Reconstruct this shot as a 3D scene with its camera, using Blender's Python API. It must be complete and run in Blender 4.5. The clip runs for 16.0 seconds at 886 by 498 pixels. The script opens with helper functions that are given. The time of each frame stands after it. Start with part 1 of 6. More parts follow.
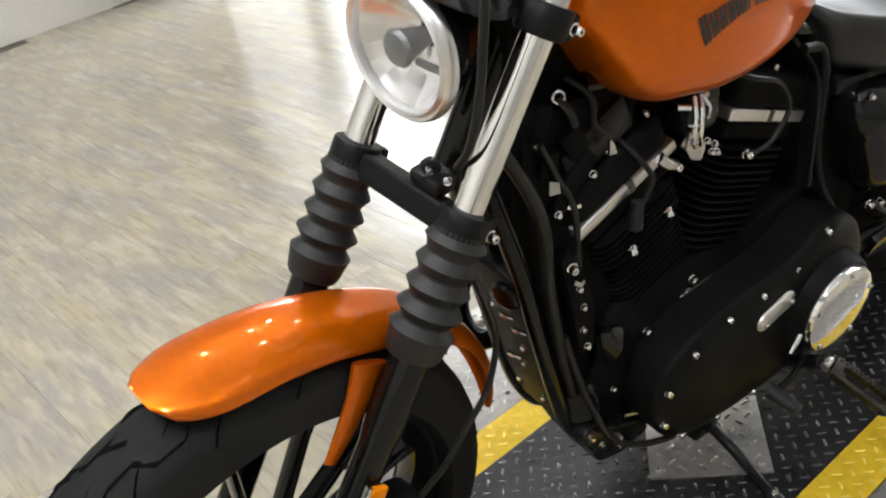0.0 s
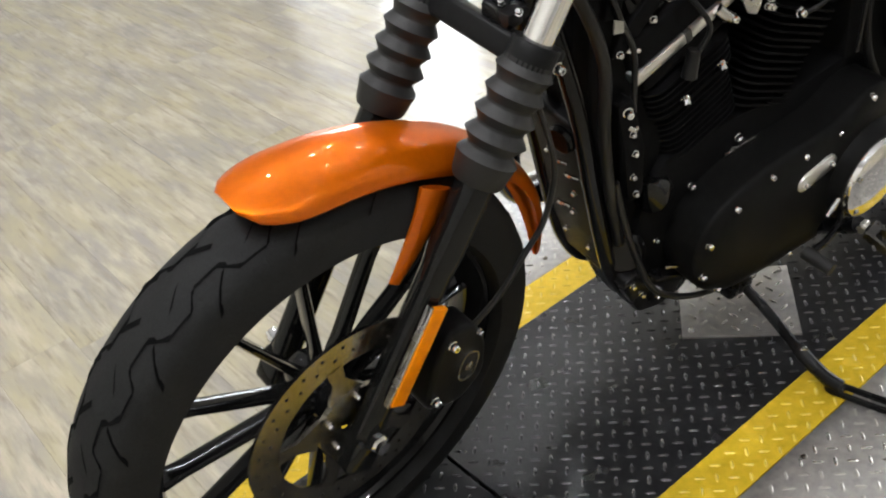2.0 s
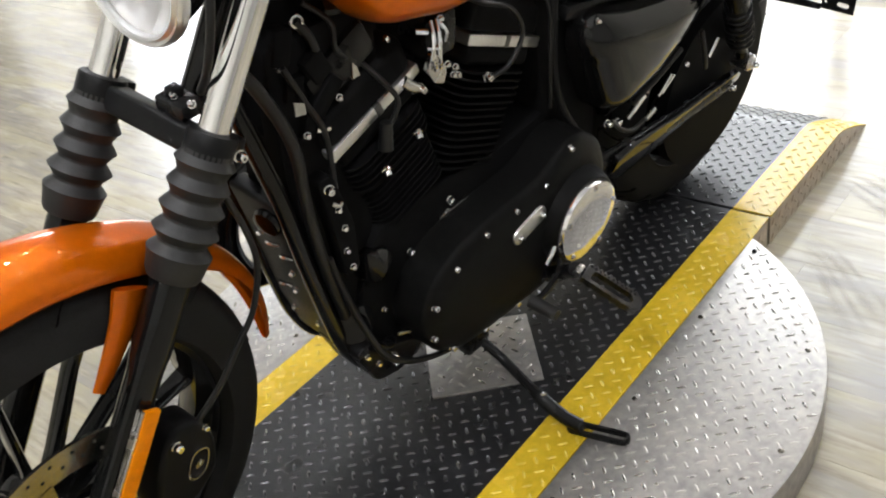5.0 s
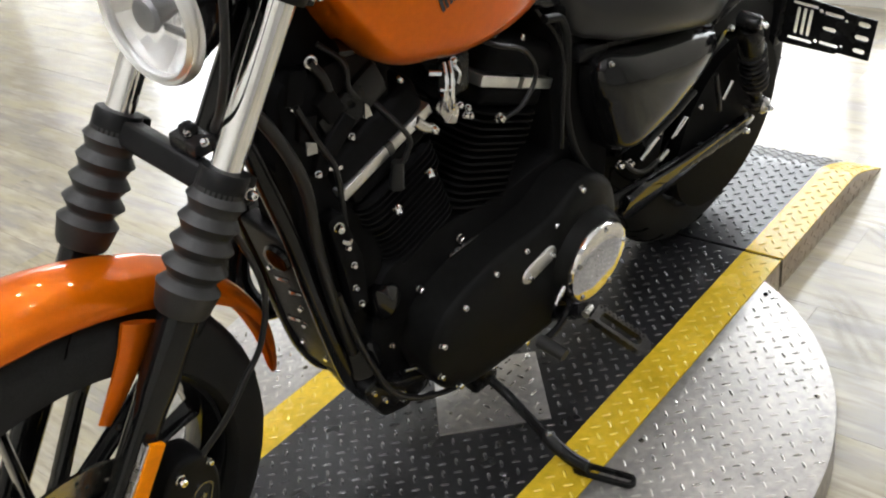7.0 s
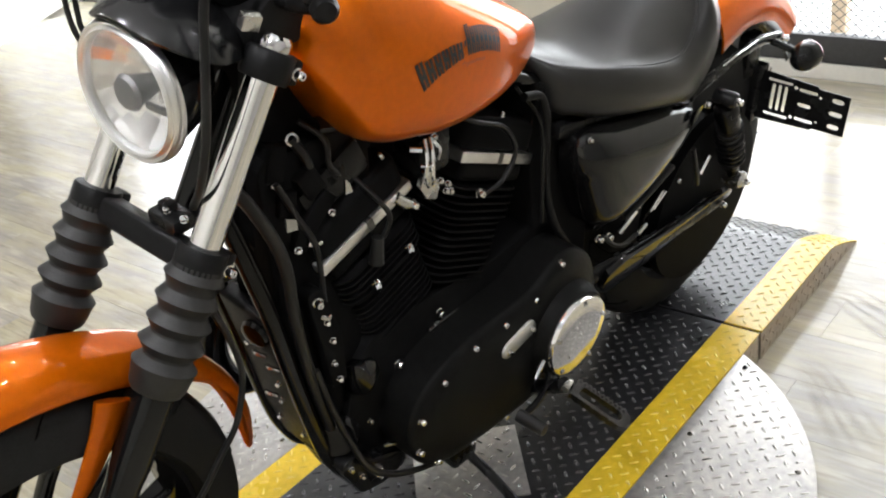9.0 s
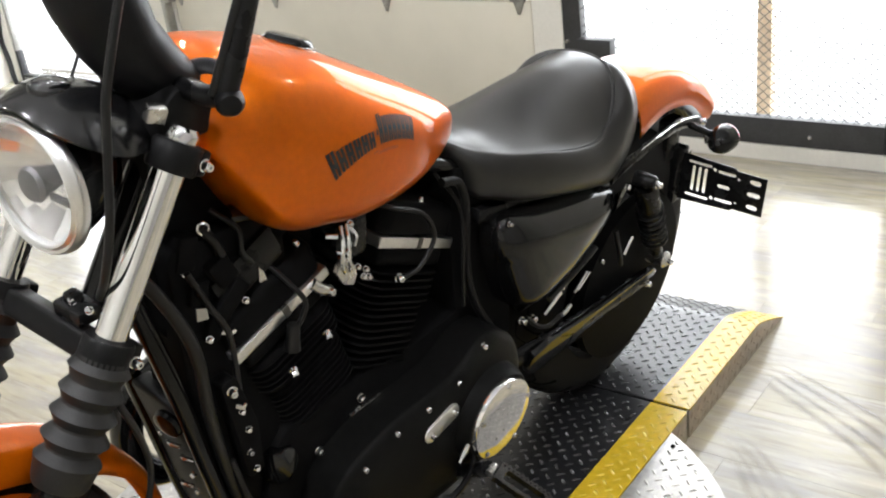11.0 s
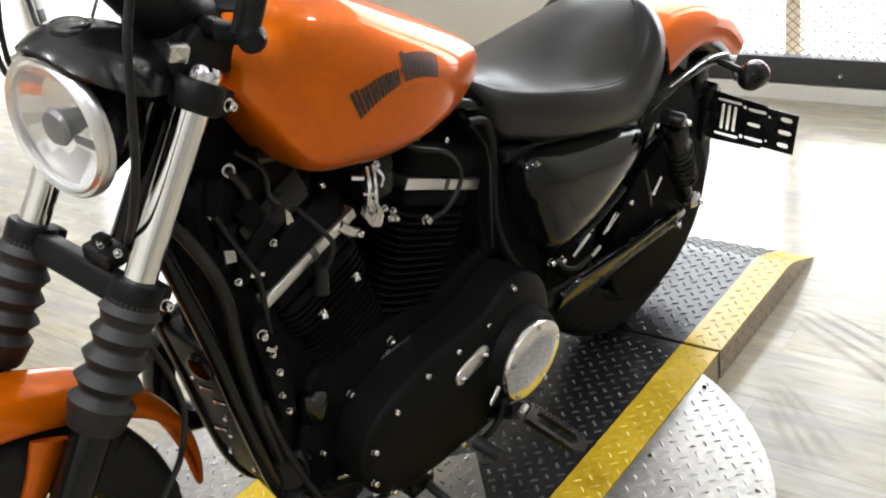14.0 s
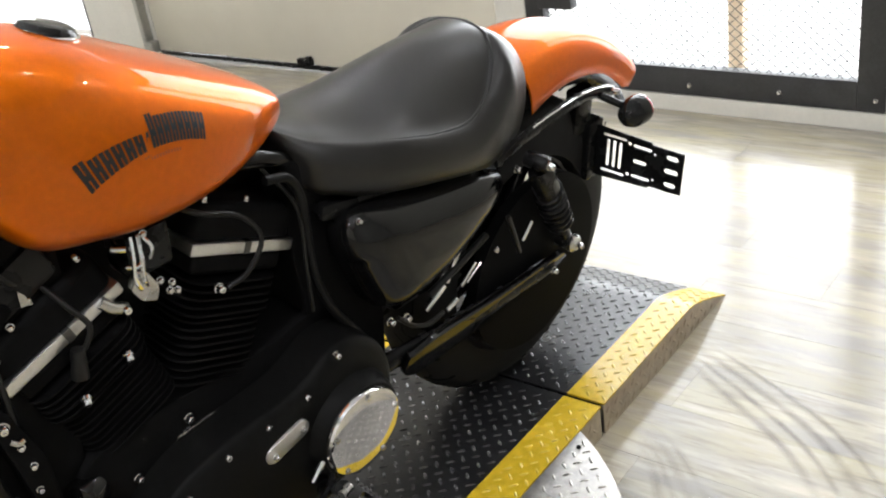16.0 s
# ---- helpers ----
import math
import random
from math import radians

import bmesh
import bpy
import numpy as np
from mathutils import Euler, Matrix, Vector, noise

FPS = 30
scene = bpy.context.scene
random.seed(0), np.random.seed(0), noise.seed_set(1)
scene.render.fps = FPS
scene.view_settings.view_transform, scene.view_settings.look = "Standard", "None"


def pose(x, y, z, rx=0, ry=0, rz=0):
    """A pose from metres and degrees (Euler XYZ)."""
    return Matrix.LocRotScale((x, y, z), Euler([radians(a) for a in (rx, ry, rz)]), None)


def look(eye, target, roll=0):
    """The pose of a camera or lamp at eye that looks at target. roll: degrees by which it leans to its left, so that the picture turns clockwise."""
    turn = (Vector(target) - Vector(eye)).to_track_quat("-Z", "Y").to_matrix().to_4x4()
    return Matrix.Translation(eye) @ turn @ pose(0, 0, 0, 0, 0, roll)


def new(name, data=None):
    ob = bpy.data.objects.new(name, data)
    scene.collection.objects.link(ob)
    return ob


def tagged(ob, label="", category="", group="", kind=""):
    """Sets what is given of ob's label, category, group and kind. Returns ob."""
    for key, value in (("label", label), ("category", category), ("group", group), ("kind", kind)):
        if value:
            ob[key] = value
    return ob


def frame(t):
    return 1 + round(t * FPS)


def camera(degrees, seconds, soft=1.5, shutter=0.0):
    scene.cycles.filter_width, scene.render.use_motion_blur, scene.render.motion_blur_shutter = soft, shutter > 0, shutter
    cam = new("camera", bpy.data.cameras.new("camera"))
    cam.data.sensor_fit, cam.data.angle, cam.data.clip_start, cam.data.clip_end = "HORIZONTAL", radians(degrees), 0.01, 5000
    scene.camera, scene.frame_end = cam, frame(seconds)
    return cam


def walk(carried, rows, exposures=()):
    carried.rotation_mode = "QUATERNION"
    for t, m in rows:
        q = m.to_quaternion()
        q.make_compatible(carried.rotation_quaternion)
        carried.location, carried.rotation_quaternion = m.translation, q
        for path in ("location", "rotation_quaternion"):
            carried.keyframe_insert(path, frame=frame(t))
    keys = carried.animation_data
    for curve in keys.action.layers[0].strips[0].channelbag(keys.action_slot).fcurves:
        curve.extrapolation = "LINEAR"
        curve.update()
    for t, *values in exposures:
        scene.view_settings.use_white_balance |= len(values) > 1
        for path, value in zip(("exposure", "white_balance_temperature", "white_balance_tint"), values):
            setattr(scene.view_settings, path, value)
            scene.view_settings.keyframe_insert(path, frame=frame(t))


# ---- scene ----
cam = camera(47.0, 16.0, soft=2.1)
PATH = [
    (0, (-1.845, -0.645, 1.333), (-0.879, 0.737, 0.373), -12.1),
    (0.5, (-1.919, -0.656, 1.319), (-0.936, 0.695, 0.332), -13.6),
    (1, (-1.940, -0.676, 1.309), (-0.981, 0.667, 0.290), -11.5),
    (1.5, (-1.956, -0.680, 1.296), (-1.039, 0.655, 0.228), -11.3),
    (2, (-1.968, -0.683, 1.290), (-1.097, 0.664, 0.199), -11.2),
    (2.5, (-1.975, -0.684, 1.290), (-1.131, 0.684, 0.204), -11.3),
    (3, (-1.969, -0.685, 1.286), (-1.106, 0.662, 0.189), -11.2),
    (3.5, (-1.948, -0.697, 1.286), (-1.022, 0.598, 0.177), -11.0),
    (4, (-1.919, -0.711, 1.282), (-0.889, 0.490, 0.159), -9.9),
    (4.5, (-1.882, -0.739, 1.291), (-0.767, 0.405, 0.191), -10.8),
    (4.7, (-1.871, -0.760, 1.286), (-0.704, 0.359, 0.214), -10.7),
    (6.8, (-1.867, -0.767, 1.304), (-0.653, 0.365, 0.299), -9.7),
    (7, (-1.859, -0.771, 1.303), (-0.666, 0.385, 0.302), -9.5),
    (7.5, (-1.866, -0.765, 1.289), (-0.671, 0.404, 0.306), -9.7),
    (8, (-1.863, -0.771, 1.306), (-0.660, 0.425, 0.366), -9.5),
    (8.5, (-1.862, -0.765, 1.304), (-0.634, 0.419, 0.382), -9.3),
    (9, (-1.848, -0.765, 1.319), (-0.577, 0.387, 0.414), -8.2),
    (9.5, (-1.842, -0.780, 1.322), (-0.525, 0.365, 0.475), -7.9),
    (10, (-1.830, -0.783, 1.322), (-0.464, 0.339, 0.523), -6.6),
    (10.2, (-1.825, -0.791, 1.329), (-0.448, 0.324, 0.538), -6.6),
    (12.5, (-1.813, -0.811, 1.330), (-0.430, 0.296, 0.538), -7.7),
    (13, (-1.820, -0.792, 1.322), (-0.466, 0.347, 0.529), -8.0),
    (13.5, (-1.821, -0.791, 1.319), (-0.498, 0.363, 0.492), -8.0),
    (14, (-1.818, -0.799, 1.306), (-0.496, 0.330, 0.445), -9.1),
    (14.5, (-1.826, -0.792, 1.308), (-0.530, 0.404, 0.498), -9.5),
    (15, (-1.817, -0.784, 1.317), (-0.467, 0.359, 0.520), -10.0),
    (15.2, (-1.781, -0.803, 1.307), (-0.411, 0.355, 0.424), -10.5),
    (15.3, (-1.741, -0.819, 1.296), (-0.415, 0.335, 0.474), -11.5),
    (15.5, (-1.647, -0.845, 1.303), (-0.325, 0.383, 0.508), -6.5),
    (15.7, (-1.585, -0.903, 1.312), (-0.291, 0.288, 0.495), -7.8),
    (16, (-1.484, -0.916, 1.300), (-0.175, 0.212, 0.418), -8.8),
]
walk(cam, [(t, look(eye, target, roll)) for t, eye, target, roll in PATH])
# world, light ------------------------------------------------------------
world = bpy.data.worlds.new("world")
scene.world = world
world.use_nodes = True
wn = world.node_tree.nodes
sky = wn.new("ShaderNodeTexSky")
sky.sky_type = "NISHITA"
sky.sun_disc = False
sky.sun_elevation, sky.sun_rotation = radians(50), radians(100)
world.node_tree.links.new(sky.outputs["Color"], wn["Background"].inputs["Color"])
wn["Background"].inputs["Strength"].default_value = 0.1

FLOOR = -0.081
WALL_X = 1.80


def area_lamp(name, matrix, width, height, power, colour=(1, 1, 1)):
    data = bpy.data.lights.new(name, "AREA")
    data.shape, data.size, data.size_y, data.energy, data.color = "RECTANGLE", width, height, power, colour
    ob = new(name, data)
    ob.matrix_world = matrix
    return ob


def point_lamp(name, place, radius, power, colour):
    data = bpy.data.lights.new(name, "POINT")
    data.shadow_soft_size, data.energy, data.color = radius, power, colour
    ob = new(name, data)
    ob.location = place
    return ob


# daylight through the gate and the glazed door
area_lamp("daylight_gate", look((WALL_X + 0.22, 0.63, 1.1), (0.0, 0.4, 0.4)), 1.15, 2.0, 15, (0.97, 0.985, 1.02))
area_lamp("daylight_door", look((WALL_X + 0.22, 4.83, 1.1), (0.0, 4.0, 0.2)), 1.0, 2.0, 34, (0.92, 0.98, 1.07))
# ceiling spots mirrored in the paint, plus strong ones added as fill in front
for sx, sy, power in ((-0.75, 1.46, 13), (0.07, 1.79, 13), (0.57, 2.2, 14), (0.95, 1.62, 12), (0.45, 0.62, 7), (-0.04, 0.80, 8), (0.55, -0.18, 8), (1.42, -0.80, 9), (-0.27, -1.45, 8), (-2.4, -0.7, 92), (-2.05, 0.7, 83), (-1.6, 3.0, 22), (-1.1, -2.1, 42)):
    point_lamp("ceiling_and_fill_spot", (sx, sy, 2.75), 0.038, power, (0.975, 0.985, 1.03))


# materials ---------------------------------------------------------------
def material(name, colour, rough=0.5, metal=0.0, coat=0.0, bump=0.0, scale=40.0, vary=0.08, rough_vary=0.08, stretch=(1, 1, 1), spec=0.5, coat_rough=0.03, wear=None, by_object=0.0, detail=6.0, coat_ior=1.5):
    """A surface with grain at two scales, on object coordinates in metres."""
    m = bpy.data.materials.new(name)
    m.use_nodes = True
    nt = m.node_tree
    b = nt.nodes["Principled BSDF"]
    tc = nt.nodes.new("ShaderNodeTexCoord")
    mp = nt.nodes.new("ShaderNodeMapping")
    mp.inputs["Scale"].default_value = stretch
    nt.links.new(tc.outputs["Object"], mp.inputs["Vector"])
    fine = nt.nodes.new("ShaderNodeTexNoise")
    fine.inputs["Scale"].default_value, fine.inputs["Detail"].default_value = scale, detail
    wide = nt.nodes.new("ShaderNodeTexNoise")
    wide.inputs["Scale"].default_value, wide.inputs["Detail"].default_value = scale / 9, 3
    for n in (fine, wide):
        nt.links.new(mp.outputs[0], n.inputs["Vector"])
    add = nt.nodes.new("ShaderNodeMath")
    nt.links.new(fine.outputs["Fac"], add.inputs[0])
    nt.links.new(wide.outputs["Fac"], add.inputs[1])
    ramp = nt.nodes.new("ShaderNodeMapRange")
    ramp.inputs["From Min"].default_value, ramp.inputs["From Max"].default_value = 0.7, 1.3
    nt.links.new(add.outputs[0], ramp.inputs["Value"])
    mix = nt.nodes.new("ShaderNodeMix")
    mix.data_type = "RGBA"
    dark = tuple(max(0, c * (1 - vary * 2)) for c in colour) if wear is None else wear
    mix.inputs["A"].default_value = (*dark, 1)
    mix.inputs["B"].default_value = (*(min(1, c * (1 + vary)) for c in colour), 1)
    nt.links.new(ramp.outputs[0], mix.inputs["Factor"])
    out = mix.outputs["Result"]
    if by_object:
        info = nt.nodes.new("ShaderNodeObjectInfo")
        shade = nt.nodes.new("ShaderNodeMapRange")
        shade.inputs["To Min"].default_value, shade.inputs["To Max"].default_value = 1 - by_object, 1 + by_object
        nt.links.new(info.outputs["Random"], shade.inputs["Value"])
        hsv = nt.nodes.new("ShaderNodeHueSaturation")
        nt.links.new(shade.outputs[0], hsv.inputs["Value"])
        nt.links.new(out, hsv.inputs["Color"])
        out = hsv.outputs["Color"]
    nt.links.new(out, b.inputs["Base Color"])
    rr = nt.nodes.new("ShaderNodeMapRange")
    rr.inputs["To Min"].default_value, rr.inputs["To Max"].default_value = max(0.0, rough - rough_vary), min(1, rough + rough_vary)
    nt.links.new(wide.outputs["Fac"], rr.inputs["Value"])
    nt.links.new(rr.outputs[0], b.inputs["Roughness"])
    b.inputs["Metallic"].default_value = metal
    b.inputs["Coat IOR"].default_value = coat_ior
    b.inputs["Coat Weight"].default_value, b.inputs["Coat Roughness"].default_value = coat, coat_rough
    b.inputs["Specular IOR Level"].default_value = spec
    if bump:
        bp = nt.nodes.new("ShaderNodeBump")
        bp.inputs["Strength"].default_value, bp.inputs["Distance"].default_value = bump, 0.002
        nt.links.new(fine.outputs["Fac"], bp.inputs["Height"])
        nt.links.new(bp.outputs[0], b.inputs["Normal"])
    return m


def glow(name, colour, strength):
    m = bpy.data.materials.new(name)
    m.use_nodes = True
    b = m.node_tree.nodes["Principled BSDF"]
    b.inputs["Base Color"].default_value = (*colour, 1)
    b.inputs["Emission Color"].default_value, b.inputs["Emission Strength"].default_value = (*colour, 1), strength
    return m


def glass(name, colour=(1, 1, 1), rough=0.0):
    m = bpy.data.materials.new(name)
    m.use_nodes = True
    b = m.node_tree.nodes["Principled BSDF"]
    b.inputs["Base Color"].default_value = (*colour, 1)
    b.inputs["Transmission Weight"].default_value, b.inputs["Roughness"].default_value, b.inputs["IOR"].default_value = 1, rough, 1.45
    return m


def plank_material():
    """Wood-look vinyl: straw and grey blotches drawn out along the plank, with faint darker grain."""
    m = bpy.data.materials.new("wood_look_vinyl")
    m.use_nodes = True
    nt = m.node_tree
    b = nt.nodes["Principled BSDF"]
    tc = nt.nodes.new("ShaderNodeTexCoord")
    info = nt.nodes.new("ShaderNodeObjectInfo")
    shift = nt.nodes.new("ShaderNodeVectorMath")
    shift.operation = "MULTIPLY_ADD"
    shift.inputs[1].default_value = (0.0, 0.0, 37.0)
    nt.links.new(info.outputs["Random"], shift.inputs[0])
    nt.links.new(tc.outputs["Object"], shift.inputs[2])

    def noise(stretch, scale, detail, low, high):
        mp = nt.nodes.new("ShaderNodeMapping")
        mp.inputs["Scale"].default_value = stretch
        nt.links.new(shift.outputs[0], mp.inputs["Vector"])
        n = nt.nodes.new("ShaderNodeTexNoise")
        n.inputs["Scale"].default_value, n.inputs["Detail"].default_value, n.inputs["Roughness"].default_value = scale, detail, 0.6
        nt.links.new(mp.outputs[0], n.inputs["Vector"])
        r = nt.nodes.new("ShaderNodeMapRange")
        r.inputs["From Min"].default_value, r.inputs["From Max"].default_value = low, high
        nt.links.new(n.outputs["Fac"], r.inputs["Value"])
        return r.outputs[0]

    def blend(fac, one, two, mode="MIX"):
        mx = nt.nodes.new("ShaderNodeMix")
        mx.data_type, mx.blend_type = "RGBA", mode
        for key, val in (("Factor", fac), ("A", one), ("B", two)):
            if isinstance(val, (tuple, float)):
                mx.inputs[key].default_value = val if isinstance(val, float) else (*val, 1)
            else:
                nt.links.new(val, mx.inputs[key])
        return mx.outputs["Result"]

    tone = blend(noise((3.2, 0.75, 1), 3.4, 4, 0.36, 0.64), (0.448, 0.400, 0.276), (0.338, 0.316, 0.280))
    pale = blend(noise((5.0, 0.9, 1), 5.0, 5, 0.48, 0.72), tone, (0.54, 0.482, 0.378))
    grain = blend(noise((11.0, 1.0, 1), 7.0, 7, 0.52, 0.80), pale, (0.245, 0.218, 0.172))
    shade = nt.nodes.new("ShaderNodeMapRange")
    shade.inputs["To Min"].default_value, shade.inputs["To Max"].default_value = 0.93, 1.07
    nt.links.new(info.outputs["Random"], shade.inputs["Value"])
    hsv = nt.nodes.new("ShaderNodeHueSaturation")
    nt.links.new(shade.outputs[0], hsv.inputs["Value"])
    nt.links.new(grain, hsv.inputs["Color"])
    nt.links.new(hsv.outputs["Color"], b.inputs["Base Color"])
    rough = nt.nodes.new("ShaderNodeMapRange")
    rough.inputs["To Min"].default_value, rough.inputs["To Max"].default_value = 0.13, 0.27
    nt.links.new(noise((1, 1, 1), 2.0, 4, 0.3, 0.7), rough.inputs["Value"])
    nt.links.new(rough.outputs[0], b.inputs["Roughness"])
    return m


ORANGE = material("orange_metallic_paint", (0.66, 0.135, 0.0012), 0.34, 0.60, 0.80, 0, 900, 0.05, 0.04, coat_rough=0.012, spec=0.08, coat_ior=1.34)
ORANGE.node_tree.nodes["Principled BSDF"].inputs["Specular Tint"].default_value = (1.0, 0.42, 0.10, 1)
BLACK_GLOSS = material("black_gloss_paint", (0.007, 0.007, 0.007), 0.07, 0, 0.0, 0, 60, 0.1, 0.04, spec=0.27)
BLACK_POWDER = material("black_powder_coat", (0.009, 0.009, 0.0092), 0.38, 0, 0, 0.15, 900, 0.15, 0.08, spec=0.12)
BLACK_SATIN = material("black_satin_metal", (0.008, 0.008, 0.0083), 0.27, 0.0, 0, 0.05, 200, 0.12, 0.08, spec=0.2)
RUBBER = material("tyre_rubber", (0.0145, 0.0145, 0.0145), 0.72, 0, 0, 0.25, 400, 0.15, 0.08, spec=0.18)
GAITER_RUBBER = material("gaiter_rubber", (0.0095, 0.0092, 0.009), 0.55, 0, 0, 0.2, 300, 0.15, 0.1)
CHROME = material("chrome", (0.85, 0.85, 0.86), 0.07, 1, 0, 0, 80, 0.03, 0.04)
TUBE_CHROME = material("fork_tube_chrome", (0.86, 0.86, 0.86), 0.03, 1, 0, 0, 80, 0.02, 0.015)
PEG_STEEL = material("worn_black_steel", (0.045, 0.044, 0.043), 0.2, 0.85, 0, 0.15, 300, 0.3, 0.1)
BRUSHED = material("machined_aluminium", (0.62, 0.61, 0.59), 0.26, 1, 0, 0.05, 300, 0.06, 0.08)
BRUSHED_DARK = material("dull_grey_metal", (0.12, 0.118, 0.114), 0.4, 0.8, 0, 0.1, 250, 0.15, 0.08)
STEEL = material("brake_disc_steel", (0.31, 0.29, 0.255), 0.22, 1, 0, 0.1, 250, 0.15, 0.08)
LEATHER = material("black_vinyl", (0.010, 0.0098, 0.0096), 0.34, 0, 0, 0.05, 500, 0.12, 0.05, spec=0.54)
PIPING = material("black_vinyl_welt", (0.012, 0.012, 0.012), 0.4, 0, 0, 0.2, 400, 0.1, 0.06)
AMBER = material("amber_reflector", (0.95, 0.27, 0.0), 0.35, 0, 0, 0.2, 700, 0.08, 0.05, spec=0.15)
RED_LENS = material("red_lens", (0.45, 0.01, 0.02), 0.12, 0, 0.5, 0, 200, 0.05, 0.03)
GROOVE_SHADE = material("tread_groove_shade", (0.0040, 0.0040, 0.0040), 0.9, 0, 0, 0, 300, 0.1, 0.05, spec=0.05)
DECAL = material("black_decal", (0.012, 0.009, 0.008), 0.45, 0, 0.08, 0, 300, 0.1, 0.05)
PLATE_SILVER = material("aluminium_tread_plate", (0.43, 0.405, 0.375), 0.42, 0.72, 0, 0.12, 60, 0.10, 0.10, wear=(0.27, 0.265, 0.255))
PLATE_BLACK = material("black_painted_tread_plate", (0.015, 0.0152, 0.0165), 0.31, 0.0, 0, 0.3, 120, 0.35, 0.12, wear=(0.008, 0.0082, 0.009), spec=0.55)
PLATE_YELLOW = material("yellow_painted_tread_plate", (0.76, 0.515, 0.034), 0.25, 0, 0, 0.2, 60, 0.1, 0.1, wear=(0.58, 0.40, 0.020))
LUG_YELLOW = material("worn_yellow_lug", (0.77, 0.58, 0.09), 0.24, 0.0, 0, 0.1, 80, 0.2, 0.1, wear=(0.60, 0.42, 0.03))
# silver and black lugs are coloured lighter than their plates to carry highlights
LUG_SILVER = material("highlit_aluminium_lug", (0.52, 0.495, 0.46), 0.28, 0.8, 0, 0.1, 80, 0.1, 0.1)
LUG_BLACK = material("worn_highlit_black_lug", (0.085, 0.085, 0.087), 0.22, 0.6, 0, 0.1, 80, 0.3, 0.08, wear=(0.02, 0.02, 0.021))
# the floor's tan reflection is mixed into this aluminium colour
SIDE_PLATE = material("tread_plate_side", (0.52, 0.455, 0.365), 0.34, 0.85, 0, 0.15, 50, 0.15, 0.1, wear=(0.36, 0.30, 0.23))
PLANK = plank_material()
PLANK_BASE = material("floor_joint", (0.12, 0.105, 0.08), 0.8, 0, 0, 0.1, 30)
UNSEEN_WALL_GREY = material("unseen_wall_grey", (0.48, 0.47, 0.45), 0.6, 0, 0, 0.1, 60, 0.03, 0.05)
WALL_PAINT = material("wall_paint", (0.72, 0.70, 0.64), 0.6, 0, 0, 0.1, 60, 0.03, 0.05)
CEILING_PAINT = material("ceiling_paint", (0.36, 0.356, 0.345), 0.8, 0, 0, 0.1, 20, 0.04, 0.05)
DOOR_PAINT = material("garage_door_paint", (0.68, 0.645, 0.545), 0.42, 0, 0, 0.0, 6, 0.025, 0.06)
GATE_PAINT = material("charcoal_gate_paint", (0.035, 0.036, 0.038), 0.45, 0, 0, 0.15, 120, 0.15, 0.08)
GALV = material("galvanised_steel", (0.45, 0.45, 0.43), 0.4, 0.9, 0, 0.1, 90, 0.12, 0.1)
# orange paled in the colour itself, as if daylight washed it out
ORANGE_POST = material("washed_out_post_orange", (0.88, 0.70, 0.50), 0.5, 0, 0, 0.1, 40)
CABLE = material("black_cable_sheath", (0.010, 0.010, 0.010), 0.35, 0, 0, 0.05, 300, spec=0.3)
TRIM = material("polished_trim", (0.80, 0.80, 0.79), 0.36, 1, 0, 0.05, 200, 0.05, 0.06)
REFLECTOR = material("headlight_reflector", (0.92, 0.92, 0.91), 0.22, 0.9, 0.0, 0.10, 60, 0.03, 0.05)
BLACK_FIN = material("black_engine_paint", (0.0072, 0.0072, 0.0074), 0.55, 0, 0, 0.1, 500, 0.15, 0.08, spec=0.03)
BLACK_COVER = material("black_wrinkle_paint", (0.0082, 0.0082, 0.0080), 0.42, 0, 0, 0.2, 700, 0.15, 0.08, spec=0.07)
GLOSS_PANEL = material("black_gloss_panel", (0.004, 0.004, 0.004), 0.07, 0, 0.0, 0, 60, 0.1, 0.02, spec=0.4)
VISOR_BLACK = material("black_visor_paint", (0.008, 0.008, 0.0085), 0.19, 0, 0, 0.03, 400, 0.1, 0.05, spec=0.55)
SPEEDO_BLACK = material("black_plastic", (0.008, 0.008, 0.0088), 0.44, 0, 0, 0.05, 300, 0.1, 0.06, spec=0.16)
RING_CHROME = material("ring_chrome", (0.92, 0.92, 0.92), 0.32, 1, 0, 0, 80, 0.03, 0.05)
COVER_GLOSS = material("black_cover_paint", (0.0055, 0.0055, 0.0055), 0.11, 0, 0.0, 0.02, 300, 0.1, 0.05, spec=0.34)
SHIELD_GREY = material("bulb_shield_grey", (0.16, 0.16, 0.165), 0.4, 0.5, 0, 0, 80, 0.08, 0.06)
LENS = glass("headlight_glass")
WASHED_OUT = glass("washed_out_strip", (0.93, 0.92, 0.90), 0.5)
PANE = glass("window_pane")
DAYLIGHT = glow("overcast_daylight", (0.95, 0.985, 1.03), 6.0)
PAVING = material("outside_paving", (0.6, 0.6, 0.58), 0.8, 0, 0, 0.1, 10)


# mesh helpers -------------------------------------------------------------
I4 = Matrix.Identity(4)


def finish(name, bm, mat, angle=40):
    me = bpy.data.meshes.new(name)
    bm.normal_update()
    bm.to_mesh(me)
    bm.free()
    me.materials.append(mat)
    for p in me.polygons:
        p.use_smooth = True
    me.set_sharp_from_angle(angle=radians(angle))
    return me


def part(name, bm, mat, parent, label="", angle=40, m=None):
    ob = new(name, finish(name, bm, mat, angle))
    ob.parent = parent
    if m is not None:
        ob.matrix_basis = m
    if label:
        tagged(ob, label)
    return ob


def thing(name, bm, mat, label, category, kind="", group="", angle=40, m=None):
    ob = new(name, finish(name, bm, mat, angle))
    if m is not None:
        ob.matrix_world = m
    return tagged(ob, label, category, group, kind)


def shared(name, me, parent, m, label=""):
    ob = new(name, me)
    ob.parent = parent
    ob.matrix_basis = m
    if label:
        tagged(ob, label)
    return ob


